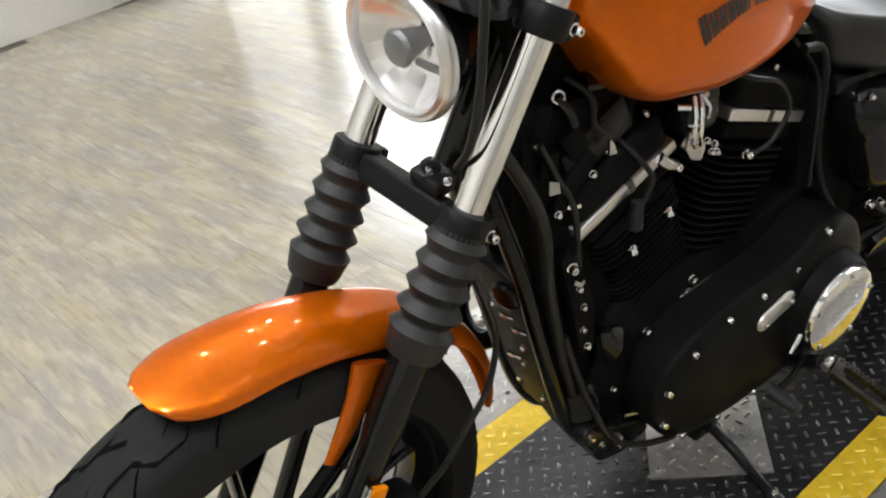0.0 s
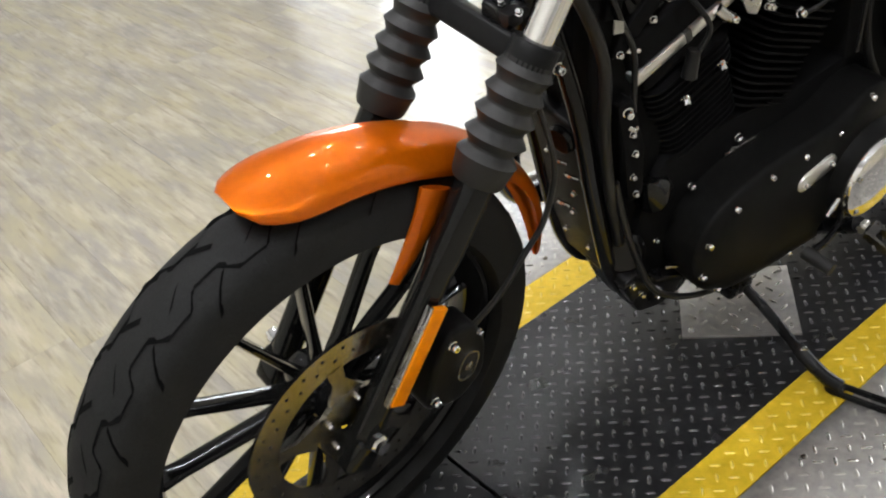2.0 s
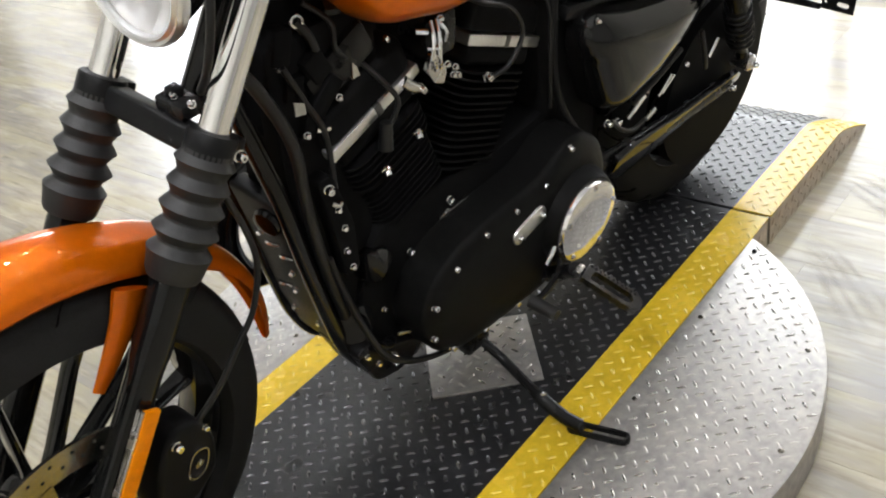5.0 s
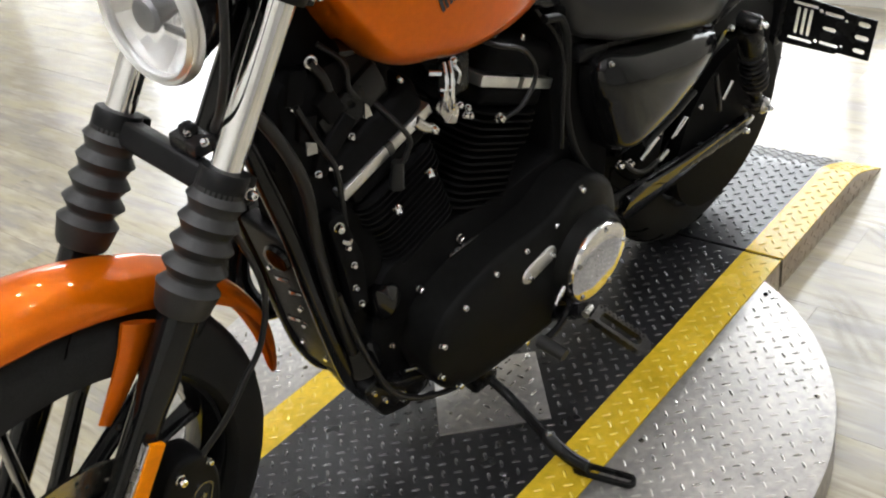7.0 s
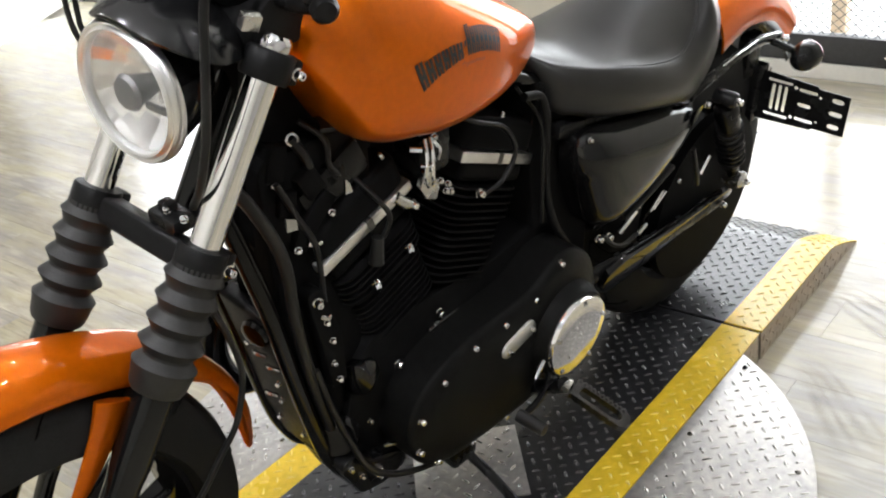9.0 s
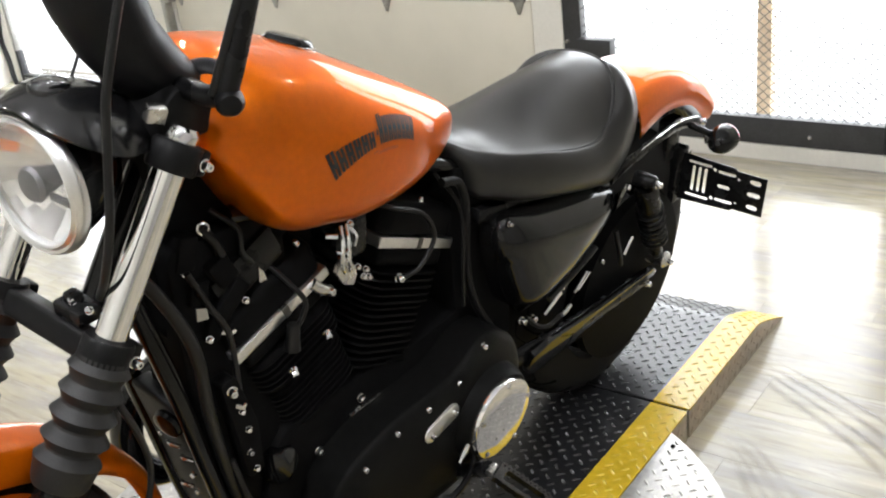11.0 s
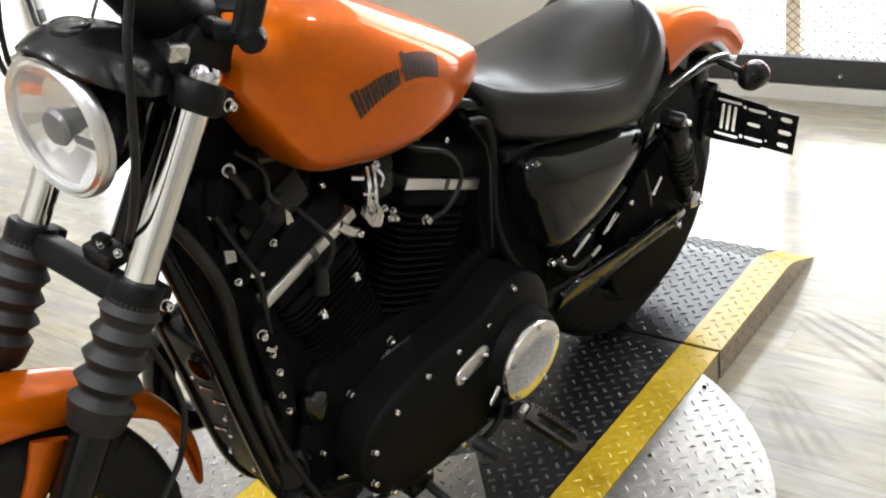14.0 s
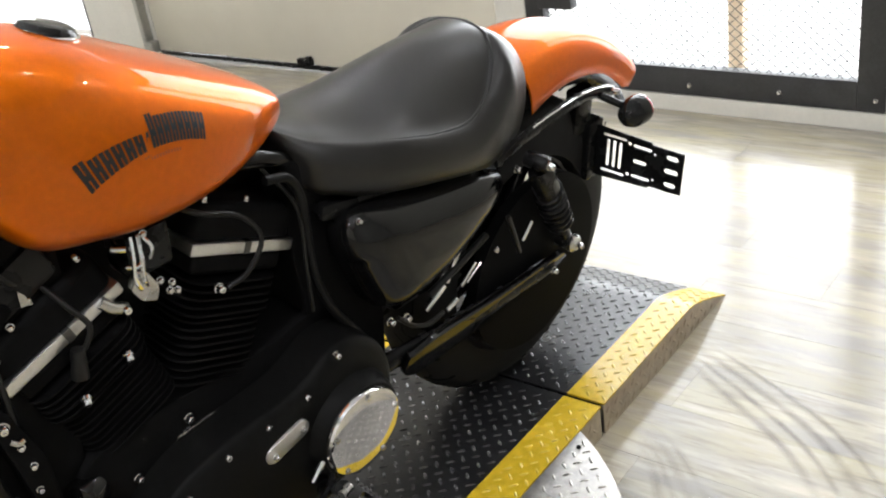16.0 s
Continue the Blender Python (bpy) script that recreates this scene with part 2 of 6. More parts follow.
def frame_to(p, z, x=(1, 0, 0)):
    """A pose at p whose z axis points along z."""
    z = Vector(z).normalized()
    x = Vector(x)
    if abs(z.dot(x.normalized())) > 0.95:
        x = Vector((0, 1, 0))
    y = z.cross(x).normalized()
    x = y.cross(z)
    m = Matrix((x, y, z)).transposed().to_4x4()
    m.translation = p
    return m


def box(bm, c, s, m=I4, bevel=0.0, seg=2):
    r = bmesh.ops.create_cube(bm, size=1.0, matrix=m @ Matrix.Translation(c) @ Matrix.Diagonal((*s, 1)))
    if bevel:
        es = {e for v in r["verts"] for e in v.link_edges}
        bmesh.ops.bevel(bm, geom=list(es), offset=bevel, segments=seg, affect="EDGES", profile=0.5)
    return bm


def ring_faces(bm, rings, closed=False, cap=True):
    n = len(rings[0])
    count = len(rings)
    for i in range(count if closed else count - 1):
        a, b = rings[i], rings[(i + 1) % count]
        for j in range(n):
            k = (j + 1) % n
            bm.faces.new((a[j], a[k], b[k], b[j]))
    if cap and not closed:
        bm.faces.new(list(reversed(rings[0])))
        bm.faces.new(rings[-1])


def lathe(bm, profile, m=I4, seg=32, cap=True, closed=False):
    """Turns (radius, height) pairs round the z axis of m."""
    rings = []
    for r, h in profile:
        rings.append([bm.verts.new(m @ Vector((max(r, 1e-5) * math.cos(2 * math.pi * j / seg), max(r, 1e-5) * math.sin(2 * math.pi * j / seg), h))) for j in range(seg)])
    ring_faces(bm, rings, closed, cap)
    return bm


def rod(bm, a, b, r0, r1=None, seg=16):
    a, b = Vector(a), Vector(b)
    r1 = r0 if r1 is None else r1
    return lathe(bm, [(r0, 0), (r1, (b - a).length)], frame_to(a, b - a), seg)


def smooth_path(points, step=6):
    p = [Vector(q) for q in points]
    p = [p[0] * 2 - p[1]] + p + [p[-1] * 2 - p[-2]]
    out = []
    for i in range(1, len(p) - 2):
        for k in range(step):
            t = k / step
            a, b, c, d = p[i - 1], p[i], p[i + 1], p[i + 2]
            out.append(0.5 * ((2 * b) + (c - a) * t + (2 * a - 5 * b + 4 * c - d) * t * t + (3 * b - a - 3 * c + d) * t ** 3))
    out.append(p[-2])
    return out


def pipe(bm, points, r, seg=10, step=6, flat=1.0):
    pts = smooth_path(points, step) if len(points) > 2 else [Vector(q) for q in points]
    rings, side = [], None
    for i, q in enumerate(pts):
        d = (pts[min(i + 1, len(pts) - 1)] - pts[max(i - 1, 0)]).normalized()
        if side is None:
            side = d.orthogonal().normalized() if abs(d.y) > 0.9 else (Vector((0, 1, 0)) - d * d.y).normalized()
        side = (side - d * side.dot(d)).normalized()
        up = d.cross(side)
        rr = r(i / (len(pts) - 1)) if callable(r) else r
        rings.append([bm.verts.new(q + side * (rr * flat * math.cos(a)) + up * (rr * math.sin(a))) for a in (2 * math.pi * j / seg for j in range(seg))])
    ring_faces(bm, rings)
    return bm


def slab(bm, outline, depth, m=I4, holes=(), bevel=0.0, seg=2):
    """A flat piece: outline (x, y) with holes, between z = 0 and z = depth of m."""
    edges = []
    for loop in (outline, *holes):
        vs = [bm.verts.new((x, y, 0)) for x, y in loop]
        edges += [bm.edges.new((vs[i], vs[(i + 1) % len(vs)])) for i in range(len(vs))]
    if holes:
        faces = [f for f in bmesh.ops.triangle_fill(bm, edges=edges, use_beauty=True)["geom"] if isinstance(f, bmesh.types.BMFace)]
    else:
        faces = [bm.faces.new([e.verts[0] for e in edges])]
    bmesh.ops.recalc_face_normals(bm, faces=faces)
    if faces[0].normal.z > 0:
        bmesh.ops.reverse_faces(bm, faces=faces)
    old = {v for f in faces for v in f.verts}
    g = bmesh.ops.extrude_face_region(bm, geom=faces, use_keep_orig=True)["geom"]
    top = [v for v in g if isinstance(v, bmesh.types.BMVert)]
    bmesh.ops.translate(bm, verts=top, vec=(0, 0, depth))
    if bevel:
        topset = set(top)
        es = [e for e in {e for v in top for e in v.link_edges} if e.verts[0] in topset and e.verts[1] in topset and len(e.link_faces) == 2 and any(abs(f.normal.z) < 0.5 for f in e.link_faces)]
        bm.normal_update()
        es = [e for e in es if any(abs(f.normal.z) < 0.5 for f in e.link_faces)]
        r = bmesh.ops.bevel(bm, geom=es, offset=bevel, segments=seg, affect="EDGES", profile=0.5)
        top = [v for v in top if v.is_valid] + [v for v in r["verts"]]
    every = {v for v in (*old, *top) if v.is_valid}
    bmesh.ops.transform(bm, matrix=m, verts=list(every))
    bmesh.ops.recalc_face_normals(bm, faces=list({f for v in every for f in v.link_faces}))
    return bm


def circle(cx, cy, r, n=24, a0=0.0):
    return [(cx + r * math.cos(a0 + 2 * math.pi * i / n), cy + r * math.sin(a0 + 2 * math.pi * i / n)) for i in range(n)]


def capsule(cx, cy, length, width, turn=0.0, n=6):
    pts = []
    c, s = math.cos(turn), math.sin(turn)
    for end in (1, -1):
        for k in range(n + 1):
            a = -math.pi / 2 + math.pi * k / n + (0 if end > 0 else math.pi)
            x, y = end * (length - width) / 2 + width / 2 * math.cos(a), width / 2 * math.sin(a)
            pts.append((cx + c * x - s * y, cy + s * x + c * y))
    return pts


def rounded(points, r, n=4):
    out = []
    k = len(points)
    for i in range(k):
        p, a, b = Vector(points[i]), Vector(points[i - 1]), Vector(points[(i + 1) % k])
        d1, d2 = (a - p), (b - p)
        q = min(r, d1.length * 0.45, d2.length * 0.45)
        s, e = p + d1.normalized() * q, p + d2.normalized() * q
        for j in range(n + 1):
            t = j / n
            out.append(tuple((1 - t) ** 2 * s + 2 * t * (1 - t) * p + t * t * e))
    return out


def bolt_mesh(name, r, h, mat, domed=True):
    bm = bmesh.new()
    prof = [(r * 1.25, 0), (r * 1.25, h * 0.25), (r, h * 0.3), (r, h * 0.8), (r * 0.75, h), (r * 0.35, h), (r * 0.3, h * 0.7), (0.0002, h * 0.7)] if domed else [(r, 0), (r, h * 0.8), (r * 0.85, h), (0.0002, h)]
    lathe(bm, prof, I4, 12)
    return finish(name, bm, mat)


BOLT = bolt_mesh("bolt", 0.0042, 0.008, CHROME)
BOLT_COVER = bolt_mesh("bolt", 0.0058, 0.011, CHROME)
BOLT_BIG = bolt_mesh("bolt", 0.0065, 0.013, CHROME)
BOLT_DULL = bolt_mesh("bolt", 0.0045, 0.003, STEEL)
BOLT_BLACK = bolt_mesh("bolt", 0.0045, 0.004, BLACK_SATIN)


def bolt(parent, p, z, me=None, label=""):
    return shared("bolt", me or BOLT, parent, frame_to(p, z), label)
# structure -----------------------------------------------------------------
ROOM_W, ROOM_S, ROOM_N, CEIL = -5.0, -4.2, 5.62, 3.3

bm = bmesh.new()
box(bm, ((ROOM_W + WALL_X + 0.3) / 2, (ROOM_S + ROOM_N + 0.3) / 2, FLOOR - 0.062), (WALL_X + 0.3 - ROOM_W, ROOM_N + 0.3 - ROOM_S, 0.12))
floor = thing("floor", bm, PLANK_BASE, "worn wood-look vinyl plank floor, beige and grey", "floor", "structure")

# ceiling out of view, its grey set for bounce and reflections
bm = bmesh.new()
box(bm, ((ROOM_W + WALL_X) / 2, (ROOM_S + ROOM_N) / 2, CEIL + 0.06), (WALL_X - ROOM_W + 0.4, ROOM_N - ROOM_S + 0.4, 0.12))
thing("ceiling", bm, CEILING_PAINT, "plain grey ceiling out of view, toned for reflections", "ceiling", "structure")

# back wall with its openings: gate, garage door, glazed door
bm = bmesh.new()
T = 0.16
GATE0, GATE1, GAR0, GAR1, GLA0, GLA1 = -0.05, 1.31, 1.45, 3.70, 4.27, 5.40
for y0, y1, z0, z1 in ((ROOM_S, -0.40, FLOOR, CEIL), (-0.40, GATE0, FLOOR, -0.022), (-0.40, GATE0, 2.2, CEIL), (GATE0, GATE1, FLOOR, -0.022), (GATE0, GATE1, 2.2, CEIL), (GATE1, GAR0, FLOOR, CEIL), (GAR0, GAR1, 2.25, CEIL),
                       (GAR1, GLA0, FLOOR, CEIL), (GLA0, GLA1, 2.2, CEIL), (GLA1, ROOM_N + 0.2, FLOOR, CEIL)):
    box(bm, (WALL_X + T / 2, (y0 + y1) / 2, (z0 + z1) / 2), (T, y1 - y0, z1 - z0))
thing("wall_east", bm, WALL_PAINT, "off-white painted wall round the garage door and gate", "wall", "structure")
# wall out of view, its grey chosen to dim reflections in gloss paint
bm = bmesh.new()
box(bm, ((ROOM_W + WALL_X) / 2, ROOM_S - 0.1, (FLOOR + CEIL) / 2), (WALL_X - ROOM_W + 0.3, 0.2, CEIL - FLOOR))
thing("wall_south", bm, UNSEEN_WALL_GREY, "plain grey side wall out of view, toned to dim reflections", "wall", "structure")
# wall out of view, off-white to brighten what the fork tubes mirror
bm = bmesh.new()
box(bm, (ROOM_W - 0.1, (ROOM_S + ROOM_N) / 2, (FLOOR + CEIL) / 2), (0.2, ROOM_N - ROOM_S, CEIL - FLOOR))
thing("wall_west", bm, WALL_PAINT, "plain off-white end wall out of view, pale to brighten reflections", "wall", "structure")
bm = bmesh.new()
slab(bm, [(WALL_X, 5.50), (0.9, 4.94), (0.85, 5.30), (ROOM_W, 5.45), (ROOM_W, ROOM_N + 0.2), (WALL_X, ROOM_N + 0.2)], CEIL - FLOOR, Matrix.Translation((0, 0, FLOOR)))
thing("wall_north", bm, WALL_PAINT, "white painted side wall", "wall", "structure")

# bright outside
bm = bmesh.new()
box(bm, (WALL_X + 2.6, 2.0, 1.2), (0.05, 16, 7))
thing("backdrop", bm, DAYLIGHT, "overexposed white daylight outside", "backdrop", "structure")
bm = bmesh.new()
box(bm, (WALL_X + T + 1.3, 2.0, FLOOR - 0.05), (2.5, 16, 0.06))
thing("pavement", bm, PAVING, "pale paving outside the doors", "pavement", "structure")

# sectional garage door
garage = tagged(new("door_1"), "closed beige sectional garage door", "garage door", "", "structure")
pz = -0.052
hinge_bm = bmesh.new()
slab(hinge_bm, [(-0.03, 0.045), (0.03, 0.045), (0.026, 0.0), (0.006, -0.055), (-0.006, -0.055), (-0.026, 0.0)], 0.006, frame_to((0, 0, 0), (-1, 0, 0), (0, -1, 0)), bevel=0.002)
rod(hinge_bm, (-0.008, -0.035, 0.006), (-0.008, 0.035, 0.006), 0.008, seg=10)
HINGE = finish("hinge", hinge_bm, GALV)
for k in range(4):
    h = 0.555
    bm = bmesh.new()
    box(bm, (WALL_X + 0.025, (GAR0 + GAR1) / 2, pz + h / 2), (0.045, GAR1 - GAR0 - 0.01, h - 0.006), bevel=0.006)
    panel = part("panel", bm, DOOR_PAINT, garage)
    if k < 3:
        for hy in (GAR0 + 0.06, GAR0 + 0.77, GAR0 + 1.48, GAR1 - 0.06):
            shared("hinge", HINGE, garage, Matrix.Translation((WALL_X - 0.001, hy, pz + h)))
    pz += h
bm = bmesh.new()
box(bm, (WALL_X + 0.012, (GAR0 + GAR1) / 2, -0.062), (0.03, GAR1 - GAR0 - 0.02, 0.018), bevel=0.004)
part("bottom_seal", bm, BLACK_SATIN, garage, "black rubber bottom seal")
bm = bmesh.new()
box(bm, (WALL_X - 0.008, 2.58, -0.03), (0.03, 0.09, 0.03), bevel=0.004)
box(bm, (WALL_X - 0.012, 2.55, -0.012), (0.02, 0.03, 0.02), bevel=0.003)
part("lift_handle", bm, BLACK_SATIN, garage, "black lift handle at the door's foot")
for ty in (GAR1 + 0.03,):
    bm = bmesh.new()
    box(bm, (WALL_X - 0.03, ty, 1.05), (0.05, 0.035, 2.2), bevel=0.004)
    part("track", bm, GALV, garage, "dark galvanised vertical track")
    for tz in (-0.02, 0.5, 1.05, 1.6):
        bm = bmesh.new()
        box(bm, (WALL_X - 0.03, ty - 0.03, tz), (0.05, 0.05, 0.06), bevel=0.004)
        part("roller_bracket", bm, GALV, garage)

# security gate with expanded metal mesh
gate = tagged(new("gate"), "charcoal steel security gate with expanded metal mesh", "gate", "", "structure")
for y0, y1, z0, z1 in ((1.23, GATE1, -0.02, 2.2), (GATE0, 0.042, -0.02, 2.2), (0.042, 1.23, -0.02, 0.083), (0.042, 1.23, 2.12, 2.2), (-0.40, GATE0 - 0.03, -0.02, 0.083)):
    bm = bmesh.new()
    box(bm, (WALL_X + 0.03, (y0 + y1) / 2, (z0 + z1) / 2), (0.05, y1 - y0, z1 - z0), bevel=0.004)
    part("gate_frame", bm, GATE_PAINT, gate)
bm = bmesh.new()
box(bm, (WALL_X + 0.0, 1.16, 0.322), (0.05, 0.15, 0.075), bevel=0.004)
part("lock_plate", bm, GATE_PAINT, gate, "charcoal lock box on the gate post")
bm = bmesh.new()
box(bm, (WALL_X + 0.001, GATE0 - 0.016, 1.1), (0.02, 0.022, 2.24), bevel=0.003)
part("trim_strip", bm, GALV, gate, "pale metal edge strip")
for by, bz in ((0.30, 0.022), (0.63, 0.018), (0.96, 0.014), (-0.02, 0.022), (1.292, 0.342), (1.292, 1.0)):
    bolt(gate, (WALL_X + 0.006, by, bz), (-1, 0, 0), BOLT_BIG)
verts, faces = [], []
DX, DZ, WIRE = 0.040, 0.0175, 0.0012


def strand(y0, z0, y1, z1, x):
    d = Vector((y1 - y0, z1 - z0)).normalized()
    n = Vector((-d.y, d.x)) * WIRE
    b = len(verts)
    for xx in (x, x + 0.002):
        for (yy, zz) in ((y0, z0), (y1, z1)):
            verts.append((xx, yy + n.x, zz + n.y))
            verts.append((xx, yy - n.x, zz - n.y))
    faces.extend(((b, b + 2, b + 3, b + 1), (b + 4, b + 5, b + 7, b + 6), (b, b + 4, b + 6, b + 2), (b + 1, b + 3, b + 7, b + 5)))


nz = int((2.12 - 0.07) / DZ)
for i in range(30):
    for j in range(nz):
        y = 0.042 + i * DX + (DX / 2 if j % 2 else 0)
        z = 0.075 + j * DZ
        if y > 1.23 - DX / 2:
            continue
        strand(y, z, y + DX / 2, z + DZ, WALL_X + 0.02)
        strand(y + DX / 2, z + DZ, y + DX, z, WALL_X + 0.02)
me = bpy.data.meshes.new("mesh_panel")
me.from_pydata(verts, [], faces)
me.materials.append(GATE_PAINT)
mesh_panel = new("mesh_panel", me)
mesh_panel.parent = gate
tagged(mesh_panel, "expanded metal mesh infill")

# glazing bars and frames beyond the mesh
shopdoor = tagged(new("window_1"), "bright glazed shop front behind the gate", "window", "", "structure")
# upright made of frosted glass to imitate daylight washing it out
bm = bmesh.new()
box(bm, (2.30, 1.26, 1.05), (0.05, 0.05, 2.2), bevel=0.004)
part("window_frame", bm, WASHED_OUT, shopdoor, "pale upright, frosted glass standing for daylight washing it out").visible_shadow = False
bm = bmesh.new()
box(bm, (2.14, 0.584, 0.95), (0.06, 0.06, 2.06), bevel=0.006)
post = thing("bollard", bm, ORANGE_POST, "orange post standing outside the gate, paled to look washed out by daylight", "post")

# glazed door far back
door = tagged(new("door_2"), "glazed aluminium door flooded with daylight", "door", "", "structure")
for y0, y1, z0, z1, paint in ((GLA1 - 0.026, GLA1, FLOOR, 0.12, GATE_PAINT), (GLA1 - 0.026, GLA1, 0.12, 2.2, GALV), (GLA0, GLA0 + 0.026, FLOOR, 2.2, GATE_PAINT), (GLA0 + 0.026, GLA1 - 0.026, FLOOR + 0.026, FLOOR + 0.046, GATE_PAINT),
                              (GLA0 + 0.026, GLA1 - 0.026, FLOOR + 0.002, FLOOR + 0.026, GALV), (GLA0 + 0.026, GLA1 - 0.026, 2.14, 2.2, GATE_PAINT)):
    bm = bmesh.new()
    box(bm, (WALL_X + 0.03, (y0 + y1) / 2, (z0 + z1) / 2), (0.05, y1 - y0, z1 - z0), bevel=0.003)
    part("door_frame", bm, paint, door, "charcoal door frame" if paint is GATE_PAINT else "grey aluminium frame")
bm = bmesh.new()
box(bm, (WALL_X + 0.03, (GLA0 + GLA1) / 2, 1.07), (0.006, GLA1 - GLA0 - 0.05, 2.16))
pane = part("pane", bm, PANE, door, "clear glass pane")
pane.visible_shadow = False

# vinyl planks, laid along y
bm = bmesh.new()
PLW, PLL = 0.182, 1.22
box(bm, (0, 0, 0), (PLW - 0.0006, PLL - 0.0006, 0.004))
PLANK_MESH = finish("plank", bm, PLANK)
rng = random.Random(4)
x, row = WALL_X - PLW / 2 - 0.002, 0
while x > ROOM_W + PLW / 2:
    y = ROOM_S - rng.uniform(0, PLL)
    while y < 5.75:
        if y + PLL / 2 > ROOM_S:
            shared("plank", PLANK_MESH, floor, Matrix.Translation((x, y, FLOOR - 0.002)) @ pose(0, 0, 0, 0, 0, 180 * rng.randint(0, 1)))
        y += PLL
    x -= PLW
    row += 1

# turntable ------------------------------------------------------------------
LUG_L, LUG_W, LUG_H, PITCH = 0.0235, 0.0064, 0.0021, 0.0378


def lugs(inside, x0, x1, y0, y1, height=None, z=0.0, rise=LUG_H):
    """Raised lugs of tread plate: each one points at the flank of the next, on one diagonal grid."""
    vs, fs = [], []
    for i in range(2 * math.floor(x0 / PITCH) - 2, 2 * math.ceil(x1 / PITCH) + 3):
        for j in range(2 * math.floor(y0 / PITCH) - 2, 2 * math.ceil(y1 / PITCH) + 3):
            cx, cy = i * PITCH / 2 - 0.0082, j * PITCH / 2 + 0.0096
            if (i + j) % 2 or not inside(cx, cy):
                continue
            a = radians(45 if i % 2 == 0 else -45)
            c, s = math.cos(a), math.sin(a)
            b = len(vs)
            base = [(LUG_L / 2, 0), (LUG_L * 0.26, LUG_W / 2), (-LUG_L * 0.26, LUG_W / 2), (-LUG_L / 2, 0), (-LUG_L * 0.26, -LUG_W / 2), (LUG_L * 0.26, -LUG_W / 2)]
            top = [(LUG_L * 0.30, 0), (LUG_L * 0.15, LUG_W * 0.14), (-LUG_L * 0.15, LUG_W * 0.14), (-LUG_L * 0.30, 0), (-LUG_L * 0.15, -LUG_W * 0.14), (LUG_L * 0.15, -LUG_W * 0.14)]
            for ring, up in ((base, -0.0004), (top, rise)):
                for px, py in ring:
                    qx, qy = cx + c * px - s * py, cy + s * px + c * py
                    vs.append((qx, qy, (height(qx) if height else z) + up))
            for k in range(6):
                n = (k + 1) % 6
                fs.append((b + k, b + n, b + 6 + n, b + 6 + k))
            fs.append((b + 6, b + 7, b + 8, b + 9, b + 10, b + 11))
    return vs, fs


def lug_part(name, data, mat, parent, label=""):
    me = bpy.data.meshes.new(name)
    me.from_pydata(data[0], [], data[1])
    me.materials.append(mat)
    for p in me.polygons:
        p.use_smooth = True
    ob = new(name, me)
    ob.parent = parent
    return tagged(ob, label, "", "", "stuff")


DCX, DCY, DR, SW, BAND, SL = -0.665, 0.33, 0.665, 0.66, 0.089, 1.33
turntable = tagged(new("turntable"), "round aluminium tread-plate turntable with a black and yellow track across it", "turntable")


def arc_side(sign):
    """The segment of the disc beside the track."""
    half = math.asin((SW / 2 + 0.0015) / DR)
    n = 40
    a0, a1 = (half, math.pi - half) if sign > 0 else (-math.pi + half, -half)
    return [(DCX + DR * math.cos(a0 + (a1 - a0) * k / n), DCY + DR * math.sin(a0 + (a1 - a0) * k / n)) for k in range(n + 1)]


for sign in (-1, 1):
    bm = bmesh.new()
    slab(bm, arc_side(sign), -FLOOR - 0.006, Matrix.Translation((0, 0, FLOOR + 0.006)), bevel=0.002)
    seg_ob = part("disc_segment", bm, PLATE_SILVER, turntable, "bare aluminium tread plate")
    edge = SW / 2 + 0.012
    lug_part("tread_pattern", lugs(lambda x, y: math.hypot(x - DCX, y - DCY) < DR - 0.012 and (y - DCY) * sign > edge, DCX - DR, DCX + DR, -0.4, 1.1, rise=0.0013), LUG_SILVER, seg_ob)
    for bx, by in (((-0.66, -0.025), (-0.391, -0.025), (-0.136, -0.026), (-0.94, -0.025), (-0.396, -0.243), (-0.66, -0.30)) if sign < 0 else ((-0.82, 0.70), (-0.55, 0.70), (-0.66, 0.95))):
        bolt(seg_ob, (bx, by, 0.0), (0, 0, 1), BOLT_BLACK if bx == -0.136 else BOLT_DULL)


